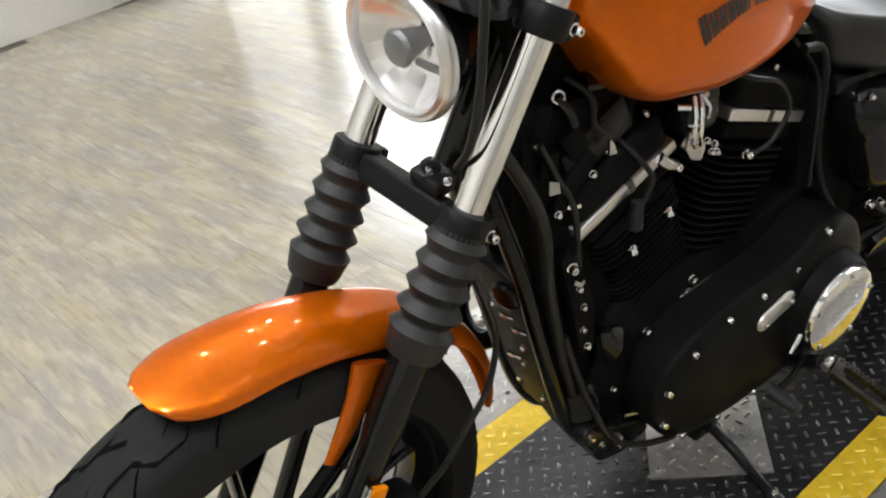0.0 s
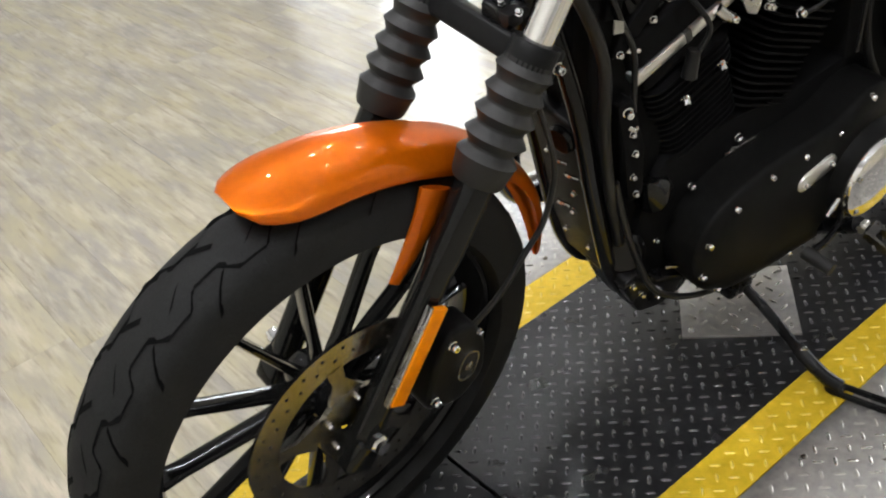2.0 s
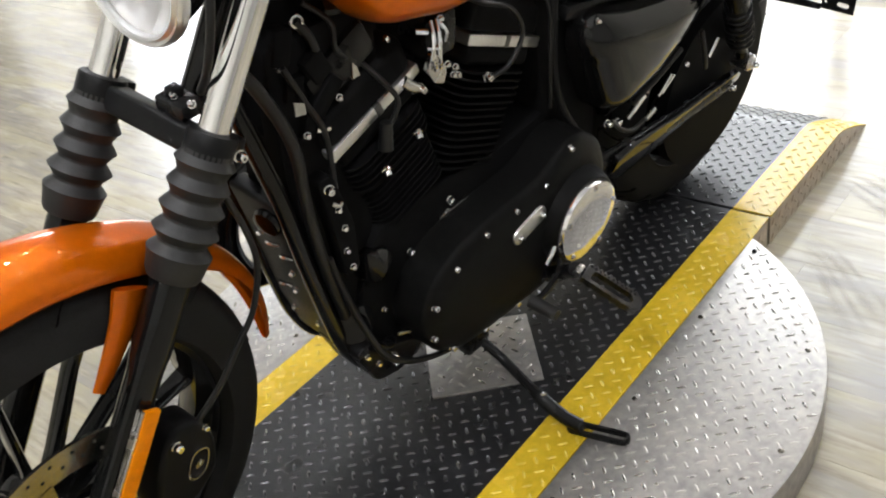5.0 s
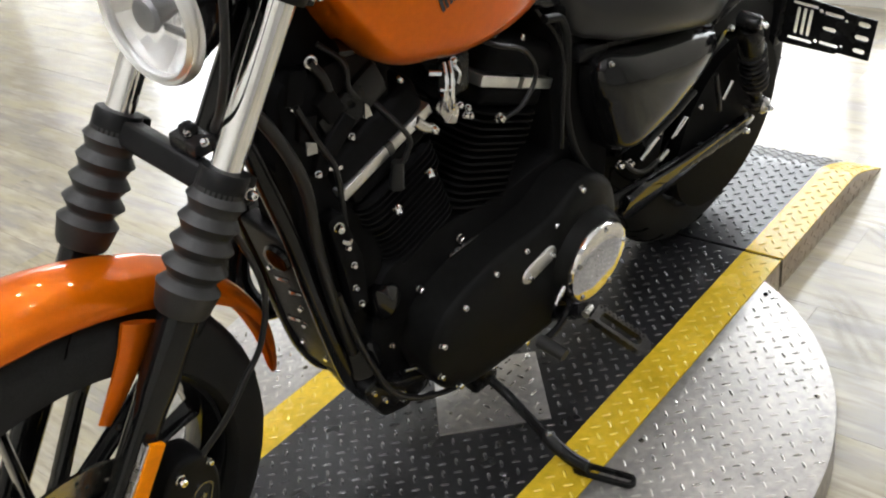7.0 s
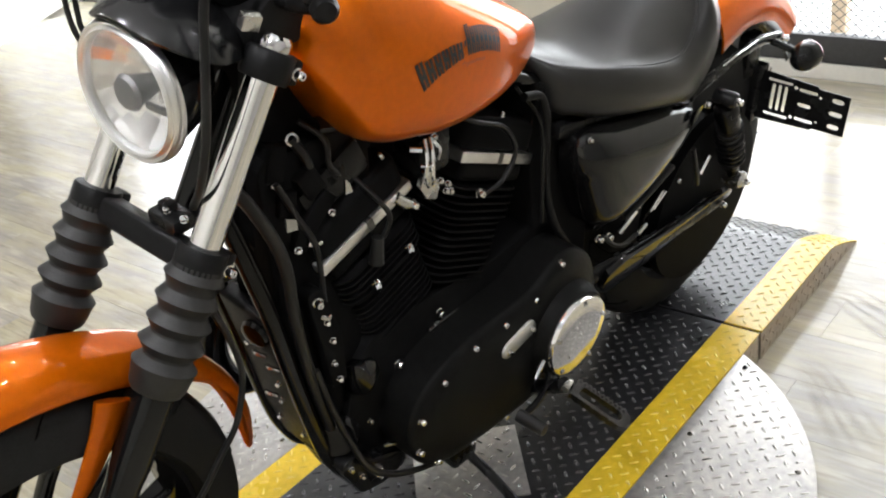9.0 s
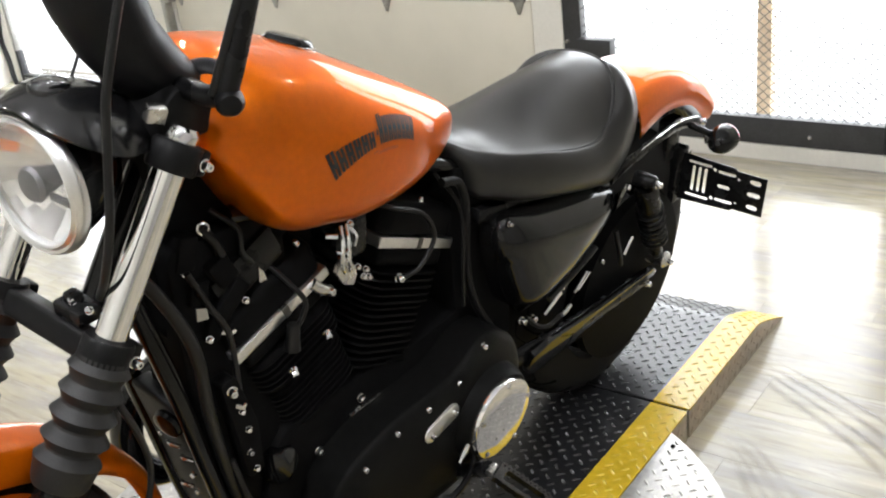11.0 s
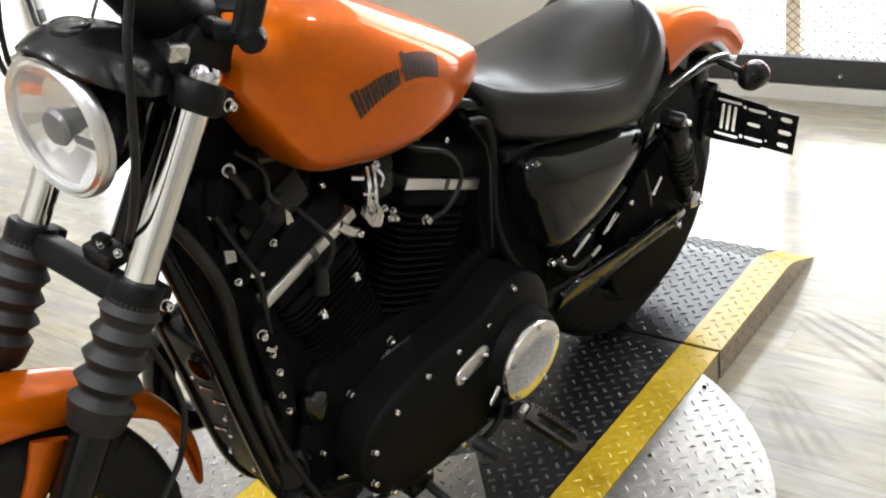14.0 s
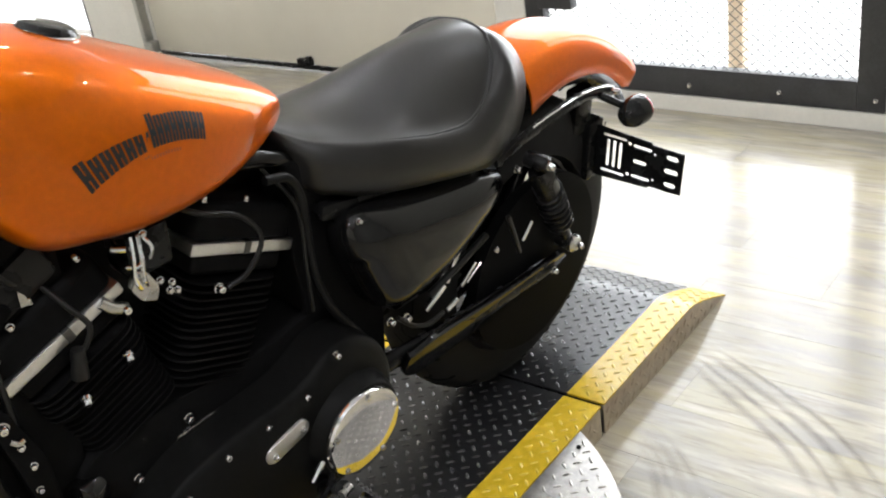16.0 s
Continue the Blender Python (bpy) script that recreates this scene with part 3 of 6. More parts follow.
def track(parent, x0, x1, height=None):
    """One length of track: black plate between two yellow bands, on a plate box."""
    def top(y0, y1, name, mat, lug_mat, label):
        bm = bmesh.new()
        n = 24 if height else 1
        rings = []
        for k in range(n + 1):
            x = x0 + (x1 - x0) * k / n
            z = height(x) if height else 0.0
            rings.append([bm.verts.new((x, yy, zz)) for yy, zz in ((y0, z), (y1, z), (y1, z - 0.004), (y0, z - 0.004))])
        ring_faces(bm, rings)
        bmesh.ops.recalc_face_normals(bm, faces=bm.faces)
        ob = part(name, bm, mat, parent, label)
        lug_part("tread_pattern", lugs(lambda x, y: x0 + 0.013 < x < x1 - 0.013 and y0 + 0.006 < y < y1 - 0.006, x0, x1, y0, y1, height), lug_mat, ob)
        return ob
    top(BAND, SW - BAND, "black_plate", PLATE_BLACK, LUG_BLACK, "worn black painted tread plate")
    top(0.0, BAND, "yellow_band", PLATE_YELLOW, LUG_YELLOW, "yellow painted edge band")
    top(SW - BAND, SW, "yellow_band", PLATE_YELLOW, LUG_YELLOW, "yellow painted edge band")
    for y, d in ((0.002, 1), (SW - 0.006, 1)):
        bm = bmesh.new()
        n = 24
        rings = []
        for k in range(n + 1):
            x = x0 + (x1 - x0) * k / n
            z = (height(x) if height else 0.0) - 0.0045
            rings.append([bm.verts.new((x, yy, zz)) for yy, zz in ((y, FLOOR + 0.001), (y + 0.004, FLOOR + 0.001), (y + 0.004, max(z, FLOOR + 0.002)), (y, max(z, FLOOR + 0.002)))])
        ring_faces(bm, rings)
        bmesh.ops.recalc_face_normals(bm, faces=bm.faces)
        plate = part("side_plate", bm, SIDE_PLATE, parent, "dull folded side plate")
        if y < 0.1:
            data = lugs(lambda px, pz: x0 + 0.015 < px < x1 - 0.015 and FLOOR + 0.012 < pz < (height(px) if height else 0.0) - 0.016, x0, x1, FLOOR, 0.0)
            lug_part("tread_pattern", ([(vx, y - vz, vy) for vx, vy, vz in data[0]], [tuple(reversed(f)) for f in data[1]]), SIDE_PLATE, plate)
    for xe in (x0 + 0.002, x1 - 0.006):
        z = (height(xe) if height else 0.0) - 0.005
        if z > FLOOR + 0.01:
            bm = bmesh.new()
            box(bm, (xe + 0.002, SW / 2, (z + FLOOR) / 2), (0.004, SW - 0.02, z - FLOOR))
            part("end_plate", bm, BLACK_SATIN, parent)


track(turntable, -SL, 0.0)
bm = bmesh.new()
box(bm, (-0.69, 0.30, 0.0026), (0.21, 0.215, 0.005), bevel=0.001, m=Matrix.Translation((-0.69, 0.30, 0)) @ pose(0, 0, 0, 0, 0, 43) @ Matrix.Translation((0.69, -0.30, 0)))
patch = part("patch_plate", bm, PLATE_SILVER, turntable, "square aluminium tread plate screwed onto the track")
R43 = pose(0, 0, 0, 0, 0, 43)
pl = lugs(lambda x, y: abs(x) < 0.093 and abs(y) < 0.095, -0.11, 0.11, -0.11, 0.11, None, 0.005)
pl = ([tuple(Matrix.Translation((-0.69, 0.30, 0)) @ R43 @ Vector(v)) for v in pl[0]], pl[1])
lug_part("tread_pattern", pl, LUG_SILVER, patch)
for sx in (-1, 1):
    for sy in (-1, 1):
        bolt(patch, Matrix.Translation((-0.69, 0.30, 0)) @ R43 @ Vector((0.088 * sx, 0.09 * sy, 0.005)), (0, 0, 1))

RL = 0.638


def rear_height(x):
    k = max(0.0, (x - 0.44) / (RL - 0.44))
    return -0.002 - (0.075) * k ** 1.25


rear_ramp = tagged(new("ramp"), "black and yellow tread-plate ramp sloping down to the floor", "ramp", "ramps of the turntable")
track(rear_ramp, 0.013, RL, rear_height)
front_ramp = tagged(new("ramp"), "black and yellow tread-plate ramp under the front wheel", "ramp", "ramps of the turntable")
track(front_ramp, -SL - RL, -SL - 0.007, lambda x: rear_height(-SL - x))

# dark rubber scuffs that tyres left on the planks
SCUFF = bpy.data.materials.new("rubber_scuff")
SCUFF.use_nodes = True
snt = SCUFF.node_tree
sb = snt.nodes["Principled BSDF"]
sb.inputs["Base Color"].default_value = (0.17, 0.135, 0.095, 1)
sb.inputs["Roughness"].default_value = 0.35
stc = snt.nodes.new("ShaderNodeTexCoord")
snz = snt.nodes.new("ShaderNodeTexNoise")
snz.inputs["Scale"].default_value, snz.inputs["Detail"].default_value = 7.0, 6.0
snt.links.new(stc.outputs["Object"], snz.inputs["Vector"])
sattr = snt.nodes.new("ShaderNodeUVMap")
ssep = snt.nodes.new("ShaderNodeSeparateXYZ")
snt.links.new(sattr.outputs["UV"], ssep.inputs[0])
sfade = snt.nodes.new("ShaderNodeMath")
sfade.operation = "MULTIPLY"
snt.links.new(ssep.outputs["X"], sfade.inputs[0])
srange = snt.nodes.new("ShaderNodeMapRange")
srange.inputs["From Min"].default_value, srange.inputs["From Max"].default_value = 0.30, 0.60
srange.inputs["To Max"].default_value = 0.5
snt.links.new(snz.outputs["Fac"], srange.inputs["Value"])
snt.links.new(srange.outputs[0], sfade.inputs[1])
snt.links.new(sfade.outputs[0], sb.inputs["Alpha"])
scuffs = [([(0.46 - 0.030 * k, 0.06 - 0.02 * k), (0.40 - 0.034 * k, -0.09), (0.318 - 0.036 * k, -0.255 + 0.01 * k), (0.235 - 0.038 * k, -0.395 + 0.015 * k), (0.13 - 0.04 * k, -0.51 + 0.02 * k), (-0.02 - 0.04 * k, -0.63 + 0.03 * k)], 0.010 + 0.004 * (k % 2)) for k in range(4)]
scuffs += [([(0.10 - 0.026 * k, -0.04 - 0.01 * k), (0.05 - 0.028 * k, -0.13), (-0.03 - 0.030 * k, -0.22 + 0.01 * k), (-0.15 - 0.03 * k, -0.34 + 0.02 * k)], 0.011 + 0.005 * (k % 2)) for k in range(4)]
scuffs += [([(0.95 - 0.03 * k, -0.2), (0.80 - 0.03 * k, -0.42 + 0.01 * k), (0.60 - 0.03 * k, -0.62 + 0.02 * k), (0.35 - 0.03 * k, -0.78 + 0.02 * k)], 0.012) for k in range(2)]
for pts, wid in scuffs:
    bm = bmesh.new()
    uvl = bm.loops.layers.uv.new("UVMap")
    path = smooth_path([(x, y, 0) for x, y in pts], 5)
    rows = []
    for i, p in enumerate(path):
        d = (path[min(i + 1, len(path) - 1)] - path[max(i - 1, 0)]).normalized()
        n = Vector((-d.y, d.x, 0))
        end = math.sin(math.pi * i / (len(path) - 1))
        rows.append([(bm.verts.new((p.x + n.x * wid * q, p.y + n.y * wid * q, FLOOR + 0.0006)), end * max(0.0, 1 - abs(q))) for q in (-1, -0.5, 0, 0.5, 1)])
    for r0, r1 in zip(rows, rows[1:]):
        for j in range(4):
            quad = (r0[j], r1[j], r1[j + 1], r0[j + 1])
            f = bm.faces.new([v for v, k in quad])
            for lp, (v, k) in zip(f.loops, quad):
                lp[uvl].uv = (k, 0)
    part("tyre_scuff", bm, SCUFF, floor, "dark curved tyre scuff")
# motorcycle -------------------------------------------------------------------
# u runs from the front axle to the rear, v to the bike's right, w up
bike = tagged(new("motorcycle"), "orange and black cruiser motorcycle leaning on its side stand", "motorcycle")
bike.matrix_world = pose(-1.537, 0.4365, 0.0, 10, 0, -5)
STEER = radians(-6.0)
RAKE = radians(31.4)
AXIS = Vector((math.sin(RAKE), 0, math.cos(RAKE)))
HEAD = Vector((0.084, 0, 0.327))
FRONT = Matrix.Translation(HEAD) @ Matrix.Rotation(-STEER, 4, AXIS) @ Matrix.Translation(-HEAD)
AXLE, FR = Vector((0.003, -0.010, 0.356)), 0.366
RAXLE, RR = Vector((1.585, 0, 0.327)), 0.326
FORK = 0.098


def fork_at(w, v=0.0):
    return Vector((0.004 + math.tan(RAKE) * (w - 0.327), v, w))


def front(bm):
    bmesh.ops.transform(bm, matrix=FRONT, verts=bm.verts)
    return bm


def side_frame(c):
    """A pose at c whose z axis points to the bike's left."""
    m = Matrix(((1, 0, 0), (0, 0, -1), (0, 1, 0))).to_4x4()
    m.translation = c
    return m


# --- wheels
def tyre_profile(r, rim, half):
    out = []
    n = 14
    for k in range(n + 1):
        a = math.pi * k / n
        h = -half * math.cos(a) * (1.0 if 2 < k < n - 2 else 0.93)
        out.append((rim + 0.004 + (r - rim - 0.004) * math.sin(a) ** 0.62, h))
    return out + [(rim - 0.004, half * 0.70), (rim - 0.004, -half * 0.70)]


def grooves(half, count):
    """Tread cuts as (angle, offset) lines: a wavy line on each shoulder and slanting cuts."""
    for s in (-1, 1):
        yield [(2 * math.pi * k / (count * 6), s * half * (0.46 + 0.13 * (1 if (k // 3) % 2 else -1))) for k in range(count * 6 + 1)]
        for k in range(count):
            a0 = 2 * math.pi * (k + (0.5 if s > 0 else 0)) / count
            yield [(a0 + 0.10 * j / 5, s * half * (0.46 + 0.42 * j / 5)) for j in range(6)]
            yield [(a0 + 0.13 + 0.07 * j / 4, s * half * (0.05 + 0.26 * j / 4)) for j in range(5)]


def wheel(name, axle, r, rim, half, spokes, left_disc, fm, label):
    top = new(name)
    top.parent = bike
    tagged(top, label)
    axis = side_frame(axle)
    bm = bmesh.new()
    prof = tyre_profile(r, rim, half)
    lathe(bm, prof, axis, 96, cap=False, closed=True)
    bmesh.ops.transform(bm, matrix=fm, verts=bm.verts)
    bmesh.ops.recalc_face_normals(bm, faces=bm.faces)
    tyre = part("tyre", bm, RUBBER, top, "black rubber tyre with curved tread cuts", 60)
    # tread cuts: strips laid on the tyre, near-black for the grooves' shade
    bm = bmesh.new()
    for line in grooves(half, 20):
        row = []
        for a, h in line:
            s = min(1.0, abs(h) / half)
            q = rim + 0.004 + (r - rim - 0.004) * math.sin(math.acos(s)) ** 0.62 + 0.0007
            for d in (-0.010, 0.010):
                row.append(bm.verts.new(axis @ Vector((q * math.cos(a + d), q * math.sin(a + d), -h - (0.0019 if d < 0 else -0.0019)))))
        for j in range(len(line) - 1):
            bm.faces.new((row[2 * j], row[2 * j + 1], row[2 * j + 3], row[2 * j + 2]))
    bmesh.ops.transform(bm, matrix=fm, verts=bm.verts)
    part("tread_pattern", bm, GROOVE_SHADE, tyre, "tread cuts, groove shade painted as near-black strips", 60)
    # rim
    bm = bmesh.new()
    lathe(bm, [(rim + 0.010, -half * 0.66), (rim + 0.010, -half * 0.58), (rim - 0.006, -half * 0.5), (rim - 0.016, -0.012), (rim - 0.016, 0.012), (rim - 0.006, half * 0.5), (rim + 0.010, half * 0.58), (rim + 0.010, half * 0.66), (rim - 0.012, half * 0.62), (rim - 0.026, 0.016), (rim - 0.026, -0.016), (rim - 0.012, -half * 0.62)], axis, 72, cap=False, closed=True)
    bmesh.ops.transform(bm, matrix=fm, verts=bm.verts)
    bmesh.ops.recalc_face_normals(bm, faces=bm.faces)
    part("rim", bm, BLACK_GLOSS, top, "gloss black cast rim")
    bm = bmesh.new()
    lathe(bm, [(0.0, -0.055), (0.03, -0.055), (0.034, -0.045), (0.040, -0.02), (0.040, 0.02), (0.034, 0.045), (0.03, 0.055), (0.0, 0.055)], axis, 32)
    bmesh.ops.transform(bm, matrix=fm, verts=bm.verts)
    part("hub", bm, BLACK_GLOSS, top)
    for k in range(spokes):
        bm = bmesh.new()
        a = 2 * math.pi * (k + 0.3) / spokes
        rings = []
        for t, wid, dep, off in ((0.032, 0.017, 0.030, 0.0), (0.09, 0.0105, 0.024, 0.0), (rim - 0.06, 0.0095, 0.022, 0.0), (rim - 0.018, 0.018, 0.026, 0.0)):
            ring = []
            for x, z in ((-1, -1), (-0.35, -1.35), (0.35, -1.35), (1, -1), (1, 1), (0.35, 1.35), (-0.35, 1.35), (-1, 1)):
                ring.append(bm.verts.new(axis @ (Matrix.Rotation(a, 4, "Z") @ Vector((t, x * wid / 2, z * dep / 2)))))
            rings.append(ring)
        ring_faces(bm, rings)
        bmesh.ops.recalc_face_normals(bm, faces=bm.faces)
        bmesh.ops.transform(bm, matrix=fm, verts=bm.verts)
        part("spoke", bm, BLACK_GLOSS, top)
    if left_disc:
        z0, ds = 0.068, 1.13
        bm = bmesh.new()
        holes = [circle(0.124 * ds * math.cos(a), 0.124 * ds * math.sin(a), 0.0032, 8) for a in (2 * math.pi * k / 30 for k in range(30))]
        holes += [circle(0.137 * ds * math.cos(a), 0.137 * ds * math.sin(a), 0.0032, 8) for a in (2 * math.pi * (k + 0.5) / 30 for k in range(30))]
        slab(bm, circle(0, 0, 0.148 * ds, 72), 0.005, axis @ Matrix.Translation((0, 0, z0)), [circle(0, 0, 0.108 * ds, 60)] + holes)
        bmesh.ops.transform(bm, matrix=fm, verts=bm.verts)
        disc = part("brake_disc", bm, STEEL, top, "drilled steel brake disc")
        bm = bmesh.new()
        for k in range(5):
            a = 2 * math.pi * k / 5 + 0.4
            pts = [(0.126, 0.020), (0.095, 0.016), (0.058, 0.028), (0.058, -0.028), (0.095, -0.005), (0.126, -0.006)]
            slab(bm, [(x * math.cos(a) - y * math.sin(a), x * math.sin(a) + y * math.cos(a)) for x, y in pts], 0.006, axis @ Matrix.Translation((0, 0, z0 - 0.001)))
        slab(bm, circle(0, 0, 0.060, 40), 0.008, axis @ Matrix.Translation((0, 0, z0 - 0.002)), [circle(0, 0, 0.022, 24)])
        bmesh.ops.transform(bm, matrix=fm, verts=bm.verts)
        part("disc_carrier", bm, STEEL, disc)
        for k in range(5):
            a = 2 * math.pi * k / 5 + 0.1
            bolt(disc, fm @ (axis @ Vector((0.046 * math.cos(a), 0.046 * math.sin(a), z0 + 0.005))), fm.to_3x3() @ Vector((0, -1, 0)))
    return top


wheel("front_wheel", AXLE, FR, 0.2845, 0.066, 13, True, FRONT, "front wheel with thin black cast spokes")
wheel("rear_wheel", RAXLE, RR, 0.212, 0.076, 13, False, I4, "wide rear wheel in shade under the fender")

# --- fork
fork = new("front_fork")
fork.parent = bike
tagged(fork, "telescopic fork with chrome tubes and rubber gaiters")
n3 = FRONT.to_3x3()
for s in (-1, 1):
    v = s * FORK
    bm = bmesh.new()
    rod(bm, fork_at(0.64, v), fork_at(1.045, v), 0.0195, seg=28)
    part("fork_tube", front(bm), TUBE_CHROME, fork, "polished chrome fork tube")
    # slider with axle lug
    bm = bmesh.new()
    ax = frame_to(fork_at(0.345, v), AXIS)
    lathe(bm, [(0.0, -0.045), (0.018, -0.045), (0.0220, -0.03), (0.0228, 0.0), (0.0228, 0.26), (0.0255, 0.285), (0.0255, 0.42), (0.0, 0.42)], ax, 28)
    box(bm, (0, 0, -0.03), (0.050, 0.050, 0.062), frame_to(fork_at(0.335, v), AXIS), 0.012, 3)
    part("fork_slider", front(bm), BLACK_GLOSS, fork, "satin black fork slider")
    # gaiter
    bm = bmesh.new()
    prof = [(0.0, 0.004), (0.032, 0.004), (0.035, 0.010), (0.0385, 0.030), (0.0405, 0.038)]
    z = 0.038
    for k in range(4):
        r0 = 0.041 - 0.0012 * k
        prof += [(0.0305, z + 0.011), (0.0305, z + 0.014), (r0 - 0.003, z + 0.0235), (r0, z + 0.027), (r0 - 0.002, z + 0.030)]
        z += 0.029
    prof += [(0.031, z + 0.008), (0.031, z + 0.014), (0.0, z + 0.014)]
    lathe(bm, prof, frame_to(fork_at(0.673, v), AXIS), 32)
    part("gaiter", front(bm), GAITER_RUBBER, fork, "ribbed black rubber gaiter", 25)
    # clamps
    for wz, h, rr in ((0.817, 0.044, 0.031), (1.028, 0.036, 0.030)):
        bm = bmesh.new()
        m = frame_to(fork_at(wz, v), AXIS)
        lathe(bm, [(0.0, -h / 2), (rr - 0.002, -h / 2), (rr, -h / 2 + 0.003), (rr, h / 2 - 0.003), (rr - 0.002, h / 2), (0.0, h / 2)], m, 28)
        box(bm, (0.03, 0, 0), (0.03, 0.030, h * 0.9), m, 0.005)
        part("clamp", front(bm), BLACK_POWDER, fork)
        bolt(fork, FRONT @ (m @ Vector((0.030, (-0.018), 0)) if s < 0 else m @ Vector((0.030, 0.018, 0))), n3 @ Vector((0, s * 1.0, 0)), BOLT_BIG)
    bm = bmesh.new()
    lathe(bm, [(0.0, 0), (0.021, 0), (0.021, 0.01), (0.017, 0.016), (0.0, 0.016)], frame_to(fork_at(1.044, v), AXIS), 24)
    part("fork_cap", front(bm), CHROME, fork, "chrome fork cap")
for wz, h, dpt in ((0.817, 0.034, 0.036), (1.028, 0.022, 0.05)):
    bm = bmesh.new()
    box(bm, (0.004, 0, 0), (dpt, 2 * FORK - 0.03, h), frame_to(fork_at(wz), AXIS), 0.006, 3)
    part("triple_tree", front(bm), BLACK_POWDER, fork, "black cast fork yoke")
bm = bmesh.new()
rod(bm, fork_at(0.82) + Vector((0.064, 0, -0.02)), fork_at(1.03) + Vector((0.064, 0, -0.02)), 0.024, seg=24)
part("steering_head", front(bm), BLACK_GLOSS, fork)
# brake hose block on the lower yoke
bm = bmesh.new()
box(bm, (0, 0, 0), (0.035, 0.05, 0.022), Matrix.Translation(fork_at(0.845, -0.035)), 0.005)
box(bm, (0, 0, 0.012), (0.018, 0.02, 0.022), Matrix.Translation(fork_at(0.845, -0.03)), 0.004)
part("hose_block", front(bm), BLACK_SATIN, fork)
for d in (-0.03, 0.0):
    bolt(fork, FRONT @ (fork_at(0.858, -0.035) + Vector((-0.012, d, 0))), n3 @ Vector((-0.6, -0.2, 0.7)))
# reflector on the left slider
bm = bmesh.new()
m = frame_to(fork_at(0.466, -FORK - 0.031) + Vector((-0.004, 0, 0)), (0, -1, 0), AXIS)
box(bm, (0, 0, 0), (0.160, 0.027, 0.010), m, 0.003)
reflector = part("reflector", front(bm), AMBER, fork, "amber side reflector strip")
bm = bmesh.new()
box(bm, (0, 0.0155, -0.002), (0.162, 0.005, 0.010), m, 0.001)
part("reflector_backing", front(bm), BRUSHED, reflector, "silver backing edge")
for s in (-1, 1):
    bm = bmesh.new()
    lathe(bm, [(0.0, 0), (0.0150, 0), (0.0150, 0.010), (0.011, 0.013), (0.011, 0.02), (0.0, 0.02)], frame_to(AXLE + Vector((0.006, s * (FORK + 0.020) + 0.006, -0.014)), (0, s, 0)), 6 if s < 0 else 20)
    part("axle_nut", front(bm), CHROME, fork, "chrome axle nut")

# --- caliper
bm = bmesh.new()
cm = side_frame(Vector((0.150, -0.075, 0.376)))
slab(bm, rounded([(-0.052, -0.058), (0.012, -0.085), (0.062, -0.052), (0.066, 0.012), (0.045, 0.068), (0.0, 0.082), (-0.03, 0.03)], 0.02), 0.046, cm, bevel=0.008, seg=3)
caliper = part("brake_caliper", front(bm), BLACK_POWDER, fork, "black brake caliper with an oval badge")
bm = bmesh.new()
slab(bm, capsule(0.028, -0.012, 0.055, 0.036, radians(70)), 0.003, cm @ Matrix.Translation((0, 0, 0.046)), [capsule(0.028, -0.012, 0.049, 0.030, radians(70))])
slab(bm, capsule(0.028, -0.012, 0.016, 0.012, radians(20)), 0.004, cm @ Matrix.Translation((0, 0, 0.046)))
part("badge", front(bm), BRUSHED, caliper, "thin pale oval badge ring")
for x, y in ((0.0, 0.055), (-0.036, -0.04), (0.05, 0.045)):
    bolt(caliper, FRONT @ (cm @ Vector((x, y, 0.046))), n3 @ Vector((0, -1, 0)), BOLT_BIG if x < 0.05 else BOLT)

# --- front fender
def arc_shell(bm, axle, radius, half, drop, a0, a1, n=40, cross=12, thick=0.004, square=1.0):
    """A mudguard: a band bent round the axle, curved across, with thickness. radius, half and drop run from 0 to 1."""
    outer, inner = [], []
    for k in range(n + 1):
        t = k / n
        a = a0 + (a1 - a0) * t
        ro, ri = [], []
        for j in range(cross + 1):
            s = -1 + 2 * j / cross
            ang = s * math.pi / 2 * 0.98
            v = half(t) * math.copysign(abs(math.sin(ang)) ** square, s)
            q = radius(t) - drop(t) * (1 - math.cos(ang) ** (0.8 * square) if math.cos(ang) > 0 else 1)
            d = Vector((math.cos(a), 0, math.sin(a)))
            ro.append(bm.verts.new(axle + d * q + Vector((0, v, 0))))
            ri.append(bm.verts.new(axle + d * (q - thick) + Vector((0, v * 0.965, 0))))
        outer.append(ro)
        inner.append(ri)
    rings = [o + list(reversed(i)) for o, i in zip(outer, inner)]
    ring_faces(bm, rings)
    bmesh.ops.recalc_face_normals(bm, faces=bm.faces)
    return bm


def taper(t, e0, e1):
    """1 in the middle, rounded off at both ends."""
    a = min(1.0, t / e0) if e0 else 1.0
    b = min(1.0, (1 - t) / e1) if e1 else 1.0
    return math.sqrt(max(0.0, 1 - (1 - a) ** 2)) * math.sqrt(max(0.0, 1 - (1 - b) ** 2))


bm = bmesh.new()
FA = AXLE + Vector((0.036, 0, 0.009))
arc_shell(bm, FA, lambda t: 0.380 + 0.036 * (max(0.0, 0.4 - t) / 0.4) ** 1.5 + 0.009 * t, lambda t: (0.004 + 0.026 * (1 - t) ** 4 + 0.053 * taper(t, 0.10, 0.55)) * (1 - 0.65 * max(0.0, t - 0.55) / 0.45) * (1 - 0.25 * (1 - t) ** 6), lambda t: 0.005 + 0.029 * taper(t, 0.14, 0.75) * (1 - 0.5 * max(0.0, t - 0.5) / 0.5), radians(106), radians(-4), 64, 16)
front_fender = part("front_fender", front(bm), ORANGE, bike, "orange metallic front fender")
